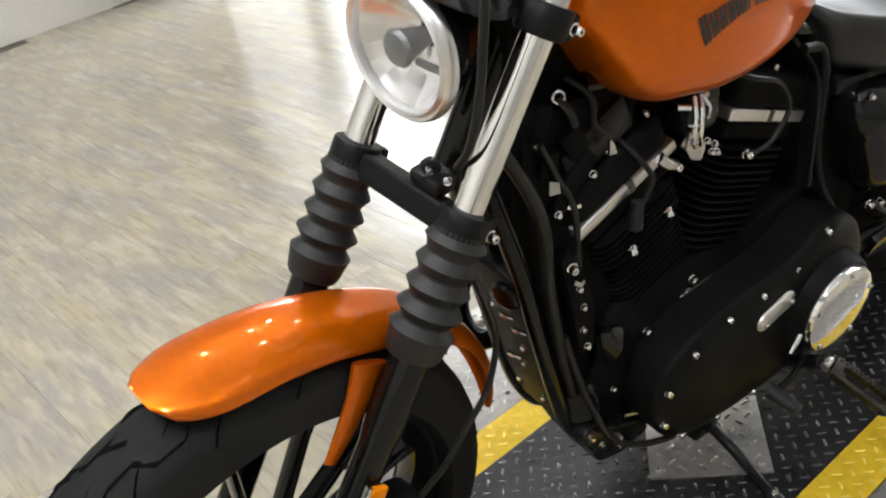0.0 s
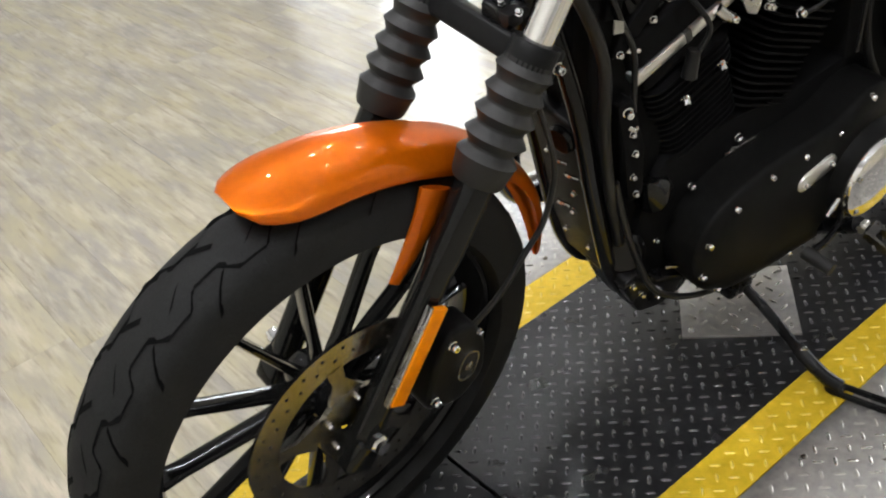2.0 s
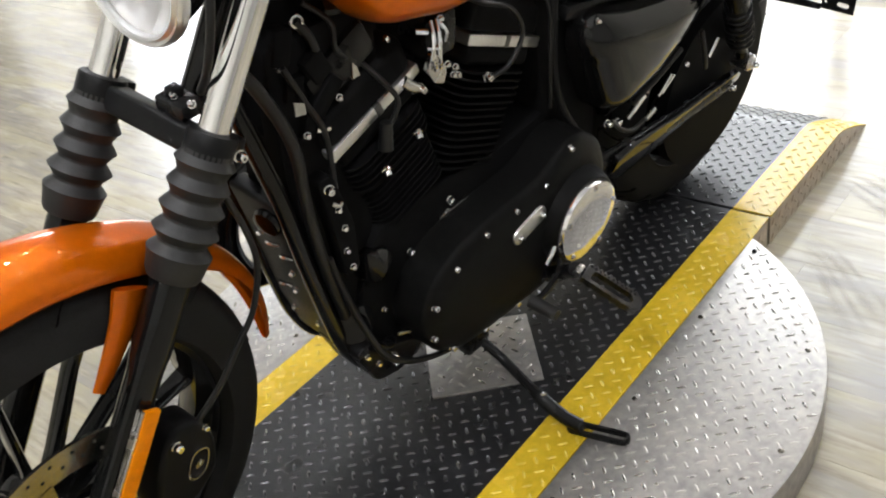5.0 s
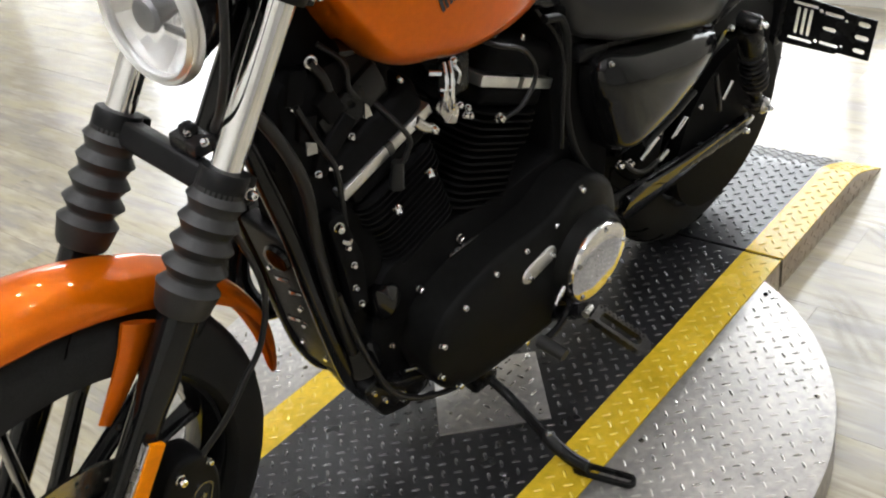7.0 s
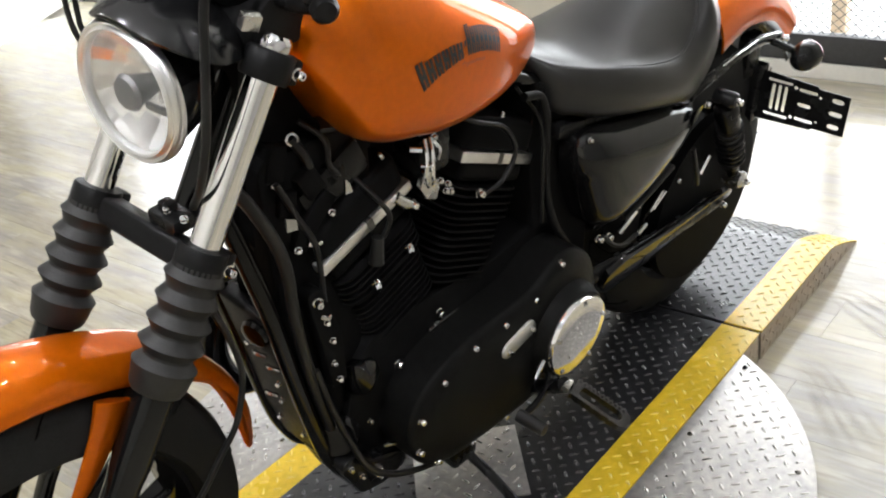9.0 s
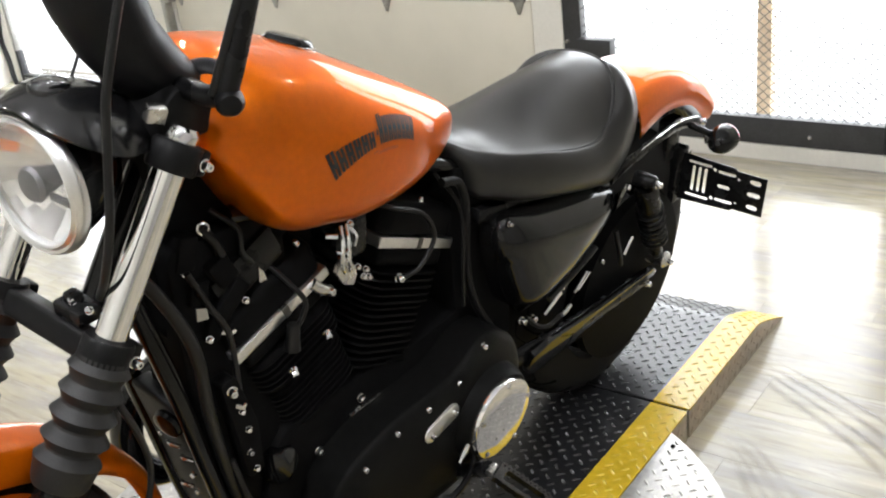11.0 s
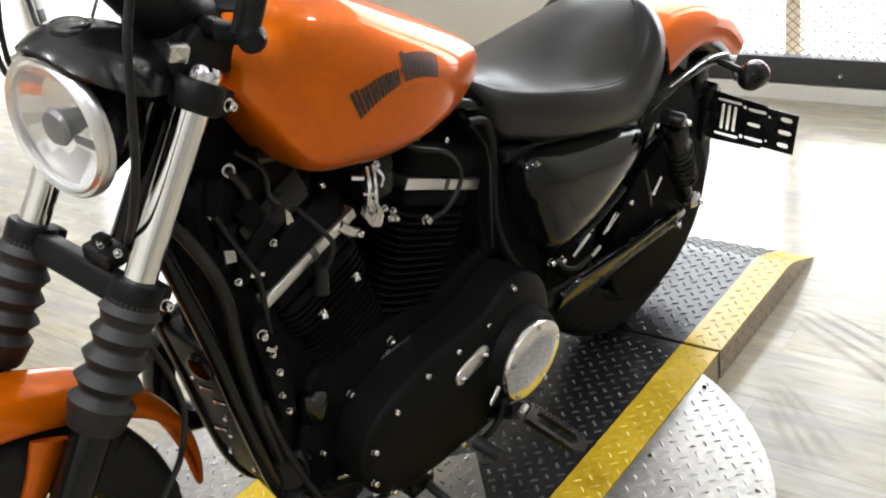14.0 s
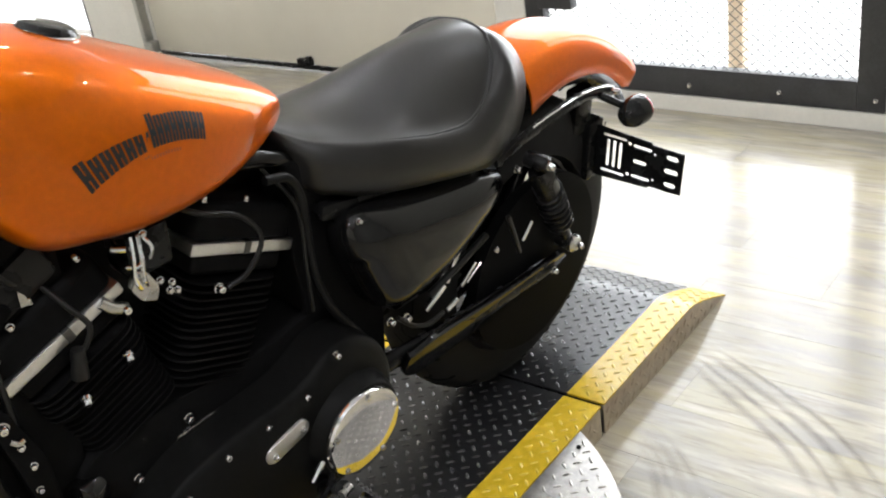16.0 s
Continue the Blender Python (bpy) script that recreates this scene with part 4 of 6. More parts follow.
for s in (-1, 1):
    bm = bmesh.new()
    pts = [Vector((0.175, s * 0.070, 0.672)), Vector((0.152, s * 0.074, 0.635)), Vector((0.118, s * 0.078, 0.592)), Vector((0.092, s * 0.080, 0.563))]
    pipe(bm, pts, lambda t: 0.028 - 0.018 * t, 10, 5, 0.28)
    part("fender_stay", front(bm), ORANGE, front_fender, "orange fender bracket")
    bolt(front_fender, FRONT @ Vector((0.105, s * 0.09, 0.558)), n3 @ Vector((0, s, 0)), BOLT_BLACK)

# --- headlight
hm = FRONT.inverted() @ frame_to(Vector((0.316, -0.010, 1.000)), (-1, -0.10, 0.02), (0, 1, 0))
headlight = new("headlight")
headlight.parent = bike
tagged(headlight, "round headlight with a chrome ring under a black visor")
bm = bmesh.new()
lathe(bm, [(0.0, -0.105), (0.03, -0.101), (0.052, -0.082), (0.066, -0.054), (0.0745, -0.028), (0.0785, -0.010), (0.0750, -0.010), (0.068, -0.022), (0.055, -0.034), (0.035, -0.046), (0.0, -0.053)], hm, 40)
part("bucket", front(bm), BLACK_GLOSS, headlight, "gloss black headlight shell")
bm = bmesh.new()
lathe(bm, [(0.0715, 0.000), (0.0725, 0.006), (0.0750, 0.008), (0.0775, 0.006), (0.0790, 0.004), (0.0825, 0.006), (0.0850, 0.003), (0.0866, -0.002), (0.0866, -0.006), (0.0855, -0.010), (0.080, -0.012), (0.0725, -0.009)], hm, 64, cap=False, closed=True)
bmesh.ops.recalc_face_normals(bm, faces=bm.faces)
part("trim_ring", front(bm), RING_CHROME, headlight, "bright stepped trim ring")
bm = bmesh.new()
facet = random.Random(3)
rows = []
for r, h in ((0.0735, -0.004), (0.066, -0.013), (0.056, -0.023), (0.044, -0.032), (0.030, -0.040), (0.015, -0.045)):
    rows.append([bm.verts.new(hm @ Vector((r * math.cos(a), r * math.sin(a), h + facet.uniform(-0.0015, 0.0015)))) for a in (2 * math.pi * k / 22 for k in range(22))])
ring_faces(bm, rows, cap=False)
bmesh.ops.recalc_face_normals(bm, faces=bm.faces)
part("reflector_bowl", front(bm), REFLECTOR, headlight, "faceted silver reflector bowl", 1)
bm = bmesh.new()
lathe(bm, [(0.0, -0.046), (0.010, -0.044), (0.019, -0.010), (0.0225, -0.001), (0.019, 0.004), (0.0, 0.006)], hm, 24)
box(bm, (-0.043, 0.011, -0.008), (0.046, 0.009, 0.006), hm, 0.002)
part("bulb_shield", front(bm), SHIELD_GREY, headlight, "grey bulb shield")
bm = bmesh.new()
lathe(bm, [(0.0, 0.013), (0.03, 0.0118), (0.055, 0.008), (0.072, 0.003), (0.072, 0.001), (0.055, 0.006), (0.03, 0.0098), (0.0, 0.011)], hm, 48)
bmesh.ops.recalc_face_normals(bm, faces=bm.faces)
lens = part("lens", front(bm), LENS, headlight, "clear headlight glass")
lens.visible_shadow = False
# visor above it: a shell round the headlight's axis, closed at the back
bm = bmesh.new()
outer, inner = [], []
visor_rows = ((0.304, 0.0955, 18), (0.308, 0.0985, 31), (0.318, 0.1035, 43), (0.337, 0.1105, 57), (0.360, 0.113, 64), (0.385, 0.107, 66), (0.410, 0.096, 66), (0.432, 0.082, 66), (0.448, 0.066, 66), (0.455, 0.050, 66))
for u, r, span in smooth_path([(u, r, radians(span)) for u, r, span in visor_rows], 4):
    for store, q in ((outer, r), (inner, r - 0.004)):
        store.append([bm.verts.new((u + 0.012 * abs(math.sin(a)) ** 2, q * math.sin(a) * 0.95, 1.000 + q * math.cos(a))) for a in (span * (k / 16 - 1) for k in range(33))])
ring_faces(bm, [o + list(reversed(i)) for o, i in zip(outer, inner)])
bmesh.ops.recalc_face_normals(bm, faces=bm.faces)
visor = part("visor", front(bm), VISOR_BLACK, headlight, "satin black headlight visor", 50)
bm = bmesh.new()
lathe(bm, [(0.0, 0.002), (0.016, 0.002), (0.018, 0.0005), (0.020, 0.0015), (0.023, -0.001), (0.024, -0.006), (0.0, -0.006)], frame_to((0.352, 0.0, 1.1125), (0.04, 0.0, 1)), 28)
part("visor_cap", front(bm), VISOR_BLACK, visor, "round black boss")

# --- handlebar, cables, mirror
bars = new("handlebar")
bars.parent = bike
tagged(bars, "black rising handlebar with cables and a round instrument pod")
for s in (-1, 1):
    bm = bmesh.new()
    rod(bm, (0.475, s * 0.05, 1.03), (0.475, s * 0.05, 1.085), 0.018, 0.016, 20)
    box(bm, (0.475, s * 0.05, 1.09), (0.04, 0.032, 0.036), I4, 0.006)
    part("riser", front(bm), BLACK_POWDER, bars)
    bolt(bars, FRONT @ Vector((0.46, s * 0.05, 1.108)), n3 @ Vector((0, 0, 1)), BOLT_BIG)
bm = bmesh.new()
pipe(bm, [(0.475, 0.06, 1.09), (0.475, 0.0, 1.09), (0.476, -0.10, 1.090), (0.480, -0.148, 1.096), (0.487, -0.165, 1.125), (0.515, -0.185, 1.25), (0.545, -0.21, 1.38), (0.57, -0.30, 1.42), (0.64, -0.42, 1.42)], 0.0125, 16, 8)
part("bar", bm, BLACK_SATIN, bars, "satin black bar")
bm = bmesh.new()
lathe(bm, [(0.0, -0.016), (0.012, -0.014), (0.0165, -0.006), (0.0165, 0.006), (0.012, 0.014), (0.0, 0.016)], frame_to((0.481, -0.163, 1.093), (-0.5, -0.8, 0.0)), 20)
part("bar_bend_clamp", bm, BLACK_POWDER, bars)
bm = bmesh.new()
pipe(bm, [(0.47, -0.15, 1.10), (0.503, -0.188, 1.25), (0.53, -0.215, 1.38)], 0.006, 10, 8)
part("cable", bm, CABLE, bars)
for pts, r in (([(0.392, -0.10, 1.262), (0.372, -0.103, 1.214), (0.359, -0.104, 1.177), (0.345, -0.105, 1.13), (0.340, -0.106, 1.097), (0.335, -0.108, 1.061), (0.324, -0.111, 0.985), (0.318, -0.10, 0.92), (0.335, -0.06, 0.865)], 0.0052),
               ([(0.38, 0.13, 1.22), (0.343, 0.125, 1.155), (0.331, 0.12, 1.104), (0.324, 0.11, 1.06), (0.331, 0.10, 1.021), (0.36, 0.07, 0.97)], 0.0035),
               ([(0.395, 0.13, 1.21), (0.361, 0.125, 1.15), (0.345, 0.12, 1.10), (0.336, 0.11, 1.056), (0.338, 0.10, 1.03), (0.37, 0.07, 0.97)], 0.0035),
               ([(0.40, 0.14, 1.20), (0.379, 0.12, 1.132), (0.372, 0.10, 1.104), (0.366, 0.08, 1.079), (0.37, 0.05, 1.05)], 0.003),
               ([(0.45, 0.07, 1.15), (0.431, 0.05, 1.116), (0.403, 0.03, 1.097)], 0.002)):
    bm = bmesh.new()
    pipe(bm, pts, r, 10, 7)
    part("cable", front(bm), CABLE, bars)
# brake hose from the yoke to the caliper
bm = bmesh.new()
pipe(bm, [(0.30, -0.10, 0.83), (0.303, -0.125, 0.77), (0.325, -0.125, 0.70), (0.335, -0.125, 0.633), (0.317, -0.125, 0.565), (0.283, -0.125, 0.523), (0.244, -0.122, 0.472), (0.205, -0.11, 0.425)], 0.0043, 10, 7)
part("brake_hose", bm, CABLE, bars)
# instrument pod on the bar clamp, seen from behind its shell
bm = bmesh.new()
rings = []
lean = Vector((0.94, 0, 0.34))
for u, w, ru, rv in ((0.520, 1.066, 0.016, 0.020), (0.500, 1.070, 0.032, 0.034), (0.480, 1.086, 0.042, 0.040), (0.456, 1.112, 0.046, 0.045), (0.430, 1.150, 0.047, 0.049), (0.412, 1.195, 0.050, 0.052), (0.402, 1.228, 0.051, 0.053), (0.397, 1.246, 0.046, 0.048)):
    rings.append([bm.verts.new(Vector((u, -0.04, w)) + lean * (ru * math.cos(a)) + Vector((0, rv * math.sin(a), 0))) for a in (2 * math.pi * k / 28 for k in range(28))])
ring_faces(bm, rings)
bmesh.ops.recalc_face_normals(bm, faces=bm.faces)
pod = part("speedometer", bm, SPEEDO_BLACK, bars, "black instrument pod on the handlebar clamp", 50)
bm = bmesh.new()
lathe(bm, [(0.046, 0.0), (0.0515, 0.0), (0.0515, 0.012), (0.048, 0.016), (0.046, 0.012)], frame_to((0.396, -0.04, 1.244), (-0.34, 0, 0.94)), 32, cap=False, closed=True)
bmesh.ops.recalc_face_normals(bm, faces=bm.faces)
part("bezel", bm, RING_CHROME, pod, "bright dial ring")
bm = bmesh.new()
pipe(bm, [(0.50, -0.04, 1.075), (0.530, -0.05, 1.083), (0.545, -0.07, 1.080)], 0.018, 12, 5)
part("pod_arm", bm, SPEEDO_BLACK, pod)
# left switch wiring block near the yoke, polished studs
bm = bmesh.new()
box(bm, (0, 0, 0), (0.023, 0.016, 0.021), pose(0.416, -0.092, 1.084, 10, 15, -20), 0.003)
part("stud", front(bm), BRUSHED, bars, "small bright clamp block")
bm = bmesh.new()
slab(bm, rounded([(0.415, 1.035), (0.42, 1.075), (0.45, 1.10), (0.49, 1.10), (0.51, 1.08), (0.50, 1.03)], 0.012), 0.10, side_frame(Vector((0, 0.01, 0))), bevel=0.006)
part("gauge_mount", front(bm), BLACK_POWDER, bars, "black clamp and gauge mount")

# --- tank
tank_sections = ((0.488, 1.012, 1.060, 0.055), (0.498, 0.992, 1.078, 0.085), (0.514, 0.962, 1.092, 0.108), (0.538, 0.918, 1.102, 0.128), (0.568, 0.874, 1.104, 0.142), (0.60, 0.853, 1.098, 0.149), (0.65, 0.842, 1.085, 0.152), (0.71, 0.830, 1.064, 0.151),
                 (0.79, 0.826, 1.022, 0.141), (0.86, 0.829, 0.984, 0.124), (0.92, 0.838, 0.950, 0.102), (0.965, 0.848, 0.923, 0.080), (0.995, 0.856, 0.902, 0.060), (1.012, 0.862, 0.888, 0.042), (1.02, 0.868, 0.880, 0.022))


def tank_half(u):
    for a, b in zip(tank_sections, tank_sections[1:]):
        if a[0] <= u <= b[0]:
            t = (u - a[0]) / (b[0] - a[0])
            return [a[k] + (b[k] - a[k]) * t for k in (1, 2, 3)]


def tank_point(u, a, out=0.0):
    wb, wt, hw = tank_half(u)
    w0 = wb + 0.40 * (wt - wb)
    c, s = math.cos(a), math.sin(a)
    n = 2.6 if s > 0 else 4.6
    v = hw * math.copysign(abs(c) ** (2 / n), c)
    w = w0 + ((wt - w0) if s > 0 else (w0 - wb)) * math.copysign(abs(s) ** (2 / n), s)
    return Vector((u, v, w))


def dense(sections, n):
    """Sections made denser by a smooth curve."""
    pts = smooth_path([Vector((s[0], s[1], s[2])) for s in sections], n)
    wid = smooth_path([Vector((s[0], s[3], 0)) for s in sections], n)
    return [(p.x, p.y, p.z, q.y) for p, q in zip(pts, wid)]


tank_sections = tuple(dense(tank_sections, 4))
bm = bmesh.new()
rings = []
SEG = 56
for u, wb, wt, hw in tank_sections:
    rings.append([bm.verts.new(tank_point(min(u, tank_sections[-1][0] - 1e-6), 2 * math.pi * k / SEG)) for k in range(SEG)])
ring_faces(bm, rings)
bmesh.ops.recalc_face_normals(bm, faces=bm.faces)
tank = part("fuel_tank", bm, ORANGE, bike, "orange metallic fuel tank with black lettering", 70)
bm = bmesh.new()
lathe(bm, [(0.0, 0.012), (0.026, 0.012), (0.031, 0.010), (0.035, 0.004), (0.037, -0.004), (0.0, -0.006)], frame_to((0.712, 0.0, 1.060), (0.36, 0, 1)), 36)
cap = part("filler_cap", bm, BLACK_GLOSS, tank, "black filler cap with a bright rim")
bm = bmesh.new()
lathe(bm, [(0.036, 0.003), (0.039, 0.002), (0.039, -0.006), (0.036, -0.006)], frame_to((0.712, 0.0, 1.060), (0.36, 0, 1)), 36, cap=False, closed=True)
part("cap_rim", bm, CHROME, cap, "bright rim")


def tank_side(u, w):
    """The place on the tank's left face at u and w, and its outward normal."""
    wb, wt, hw = tank_half(u)
    w0 = wb + 0.40 * (wt - wb)
    k = (w - w0) / ((wt - w0) if w > w0 else (w0 - wb))
    n = 2.6 if w > w0 else 4.6
    return -hw * (max(0.0, 1 - abs(k) ** n)) ** (1 / n)


def arched_bars(bm, bars, lift=0.0012):
    """Heavy upright bars along an arched line on the tank's left face: (x0, x1, low, high) of 0 to 1 each."""
    for x0, x1, y0, y1 in bars:
        n, m = 3, 5
        grid = []
        for i in range(n + 1):
            x = x0 + (x1 - x0) * i / n
            h = 0.036 - 0.030 * x if x < 0.49 else 0.036 - 0.012 * (x - 0.49)
            col = []
            for j in range(m + 1):
                y = y0 + (y1 - y0) * j / m
                fan = -0.014 * (1 - 2 * x) if x < 0.5 else 0.008 * (2 * x - 1)
                u = 0.646 + 0.172 * x + fan * y
                w = 0.930 - 0.006 * x + 0.090 * x * (1 - x) + h * y
                col.append(bm.verts.new((u, tank_side(u, w) - lift, w)))
            grid.append(col)
        for i in range(n):
            for j in range(m):
                bm.faces.new((grid[i][j], grid[i][j + 1], grid[i + 1][j + 1], grid[i + 1][j]))


# two words of heavy condensed marks with a dash between, as plain bars
marks = [(0.080 * k, 0.066) for k in range(6)] + [(0.525 + 0.060 * k, 0.050) for k in range(8)]
for k, (x, wide) in enumerate(marks):
    tall = 1.12 if k in (0, 6) else 1.0
    for bar in ((x, x + wide * 0.44, 0.0, tall), (x + wide * 0.58, x + wide, 0.0, tall), (x + wide * 0.40, x + wide * 0.62, 0.40, 0.62)):
        bm = bmesh.new()
        arched_bars(bm, [bar])
        part("emblem_bar", bm, DECAL, tank, "", 180)
bm = bmesh.new()
arched_bars(bm, [(0.485, 0.512, 0.42, 0.60)])
part("emblem_bar", bm, DECAL, tank, "", 180)
bm = bmesh.new()
arched_bars(bm, [(0.43 + k * 0.026, 0.445 + k * 0.026, -0.36, -0.24) for k in range(13)])
part("emblem_line", bm, material("dark_orange_decal", (0.40, 0.075, 0.01), 0.35, 0, 0.5), tank, "faint row of small bars", 180)
# --- seat: per section the crown, the welt's half width and height, the bulge's half width and height, the foot
seat_rows = ((0.985, 0.847, 0.020, 0.843, 0.030, 0.822, 0.792), (1.005, 0.839, 0.048, 0.830, 0.070, 0.804, 0.758), (1.028, 0.831, 0.074, 0.818, 0.100, 0.786, 0.733), (1.055, 0.824, 0.092, 0.810, 0.116, 0.772, 0.724), (1.10, 0.818, 0.110, 0.798, 0.132, 0.754, 0.708), (1.17, 0.824, 0.126, 0.782, 0.147, 0.735, 0.692),
             (1.25, 0.842, 0.134, 0.762, 0.155, 0.715, 0.675), (1.33, 0.854, 0.132, 0.752, 0.155, 0.704, 0.656), (1.385, 0.856, 0.120, 0.774, 0.151, 0.722, 0.645), (1.420, 0.855, 0.102, 0.804, 0.144, 0.745, 0.648), (1.445, 0.853, 0.079, 0.829, 0.138, 0.757, 0.654),
             (1.464, 0.850, 0.050, 0.843, 0.130, 0.742, 0.648), (1.484, 0.843, 0.030, 0.841, 0.122, 0.732, 0.648), (1.51, 0.828, 0.025, 0.826, 0.111, 0.724, 0.650), (1.533, 0.808, 0.020, 0.806, 0.094, 0.720, 0.660), (1.550, 0.786, 0.015, 0.784, 0.072, 0.722, 0.676), (1.562, 0.762, 0.010, 0.761, 0.046, 0.728, 0.700))
tracks = [smooth_path([Vector((r[0], r[i], r[i + 1])) for r in seat_rows], 5) for i in (1, 3, 5)]
seat_table = [(p.x, p.y, p.z, q.y, q.z, r.y, r.z) for p, q, r in zip(*tracks)]


def seat_section(slope, crown, hwelt, welt, hbulge, bulge, foot):
    """Half a section from the crown out to the foot, as (v, w)."""
    out = [(hwelt * k / 9, welt + (crown - welt) * (1 - (k / 9) ** 2.1)) for k in range(10)]
    a, b = Vector((hwelt, welt)), Vector((hbulge, bulge))
    for k in range(1, 10):
        t = math.pi / 2 * k / 9
        out.append((a.x + (b.x - a.x) * math.sin(t) ** slope, b.y + (a.y - b.y) * math.cos(t) ** slope))
    out += [(hbulge * (1 - 0.007 * k * k), bulge + (foot - bulge) * k / 4) for k in range(1, 5)]
    return out


bm = bmesh.new()
rings, welt_line = [], []
for row in seat_table:
    half = seat_section(1.2 - 0.35 * min(1.0, max(0.0, (row[0] - 1.39) / 0.09)), *row[1:])
    welt_line.append((row[0], half[9][0], half[9][1]))
    rings.append([bm.verts.new((row[0], v, w)) for v, w in half] + [bm.verts.new((row[0], -v, w)) for v, w in reversed(half[1:])])
ring_faces(bm, rings)
bmesh.ops.recalc_face_normals(bm, faces=bm.faces)
seat = part("seat", bm, LEATHER, bike, "black vinyl solo seat, shiny from use", 80)
line = [p for p in welt_line if 1.13 < p[0] < 1.466][::2]
line = line + [(1.474, 0.0, 0.8475)] + [(u, -v, w) for u, v, w in reversed(line)]
bm = bmesh.new()
pipe(bm, line, lambda t: 0.0003 + 0.0033 * min(1.0, 4.5 * min(t, 1 - t)), 8, 3)
part("welt", bm, PIPING, seat)
bm = bmesh.new()
box(bm, (1.25, 0, 0.652), (0.46, 0.20, 0.03), pose(1.25, 0, 0.652, 0, 12, 0) @ Matrix.Translation((-1.25, 0, -0.652)), 0.01)
part("seat_pan", bm, BLACK_SATIN, seat)

# --- rear fender, struts, lights, number plate carrier
bm = bmesh.new()
arc_shell(bm, RAXLE + Vector((0.0, 0, 0.0)), lambda t: 0.452 + 0.052 * t ** 1.3, lambda t: 0.112 - 0.048 * t - 0.03 * max(0, t - 0.9) / 0.1, lambda t: 0.115 - 0.03 * t - 0.05 * max(0, t - 0.86) / 0.14, radians(98), radians(29), 64, 28, square=0.62)
rear_fender = part("rear_fender", bm, ORANGE, bike, "bobbed orange metallic rear fender", 60)
bm = bmesh.new()
arc_shell(bm, RAXLE, lambda t: 0.425, lambda t: 0.088, lambda t: 0.045, radians(150), radians(33), 40, 10)
part("inner_fender", bm, BLACK_SATIN, rear_fender, "black inner mudguard")
for s in (-1, 1):
    bm = bmesh.new()
    pipe(bm, [(1.42, s * 0.118, 0.632), (1.50, s * 0.118, 0.648), (1.60, s * 0.114, 0.655), (1.70, s * 0.106, 0.652), (1.79, s * 0.098, 0.632), (1.83, s * 0.093, 0.615)], 0.013, 12, 6, 0.45)
    strut = part("fender_strut", bm, BLACK_SATIN, bike, "gloss black fender strut with a bright edge")
    bm = bmesh.new()
    pipe(bm, [(1.52, s * 0.124, 0.663), (1.60, s * 0.121, 0.668), (1.70, s * 0.113, 0.664), (1.79, s * 0.105, 0.644), (1.826, s * 0.10, 0.628)], 0.0014, 8, 6)
    part("strut_edge", bm, CHROME, strut, "bright rolled edge")
    bolt(strut, (1.815, s * 0.105, 0.624), (0.3, s, 0.2), BOLT_BIG)
    sig = new("turn_signal")
    sig.parent = bike
    tagged(sig, "black bullet turn signal on a short stalk")
    bm = bmesh.new()
    rod(bm, (1.775, s * 0.098, 0.628), (1.792, s * 0.150, 0.613), 0.0085, 0.0075, 16)
    part("stalk", bm, BLACK_GLOSS, sig, "gloss black stalk")
    bm = bmesh.new()
    m = frame_to((1.795, s * 0.172, 0.608), (1, 0.0, 0.0))
    lathe(bm, [(0.0, -0.042), (0.012, -0.039), (0.022, -0.030), (0.029, -0.015), (0.031, 0.0), (0.031, 0.016), (0.0, 0.016)], m, 28)
    part("housing", bm, BLACK_GLOSS, sig)
    bm = bmesh.new()
    lathe(bm, [(0.0, 0.015), (0.0295, 0.015), (0.0295, 0.022), (0.022, 0.033), (0.010, 0.038), (0.0, 0.039)], m, 28)
    part("lens", bm, RED_LENS, sig, "red lens")

carrier = new("number_plate_carrier")
carrier.parent = bike
tagged(carrier, "empty slotted black number plate carrier")
pm = Matrix(((0.10, 0.02, -0.995), (-0.995, 0.02, -0.10), (0.0, 1.0, 0.02))).to_4x4()
pm.translation = (1.806, -0.082, 0.488)
bm = bmesh.new()
holes = [capsule(0.030 + 0.014 * k, 0.002, 0.062, 0.0075, radians(90)) for k in range(3)]
holes += [capsule(0.043, 0.041, 0.056, 0.007), capsule(0.043, -0.040, 0.056, 0.007)]
holes += [capsule(0.107, 0.034, 0.042, 0.0075), capsule(0.103, 0.0, 0.030, 0.009), capsule(0.107, -0.034, 0.042, 0.0075), circle(0.078, 0.036, 0.0045, 10), circle(0.078, -0.034, 0.0045, 10), circle(0.135, 0.028, 0.003, 8), circle(0.135, -0.03, 0.003, 8)]
holes += [capsule(0.173, 0.030, 0.026, 0.011), capsule(0.173, 0.0, 0.030, 0.011), capsule(0.173, -0.030, 0.026, 0.011)]
slab(bm, [(0.0, -0.058), (0.125, -0.052), (0.128, -0.047), (0.198, -0.046), (0.198, 0.046), (0.128, 0.047), (0.125, 0.052), (0.0, 0.058)], 0.003, pm, holes)
part("carrier_plate", bm, BLACK_SATIN, carrier, "slotted black plate")
bm = bmesh.new()
box(bm, (1.80, -0.068, 0.49), (0.05, 0.035, 0.135), I4, 0.006)
box(bm, (1.77, -0.055, 0.585), (0.06, 0.03, 0.10), I4, 0.006)
part("bracket", bm, BLACK_SATIN, carrier)
bm = bmesh.new()
rod(bm, (1.822, -0.088, 0.435), (1.826, -0.088, 0.545), 0.002, seg=8)
part("hinge_pin", bm, CHROME, carrier)

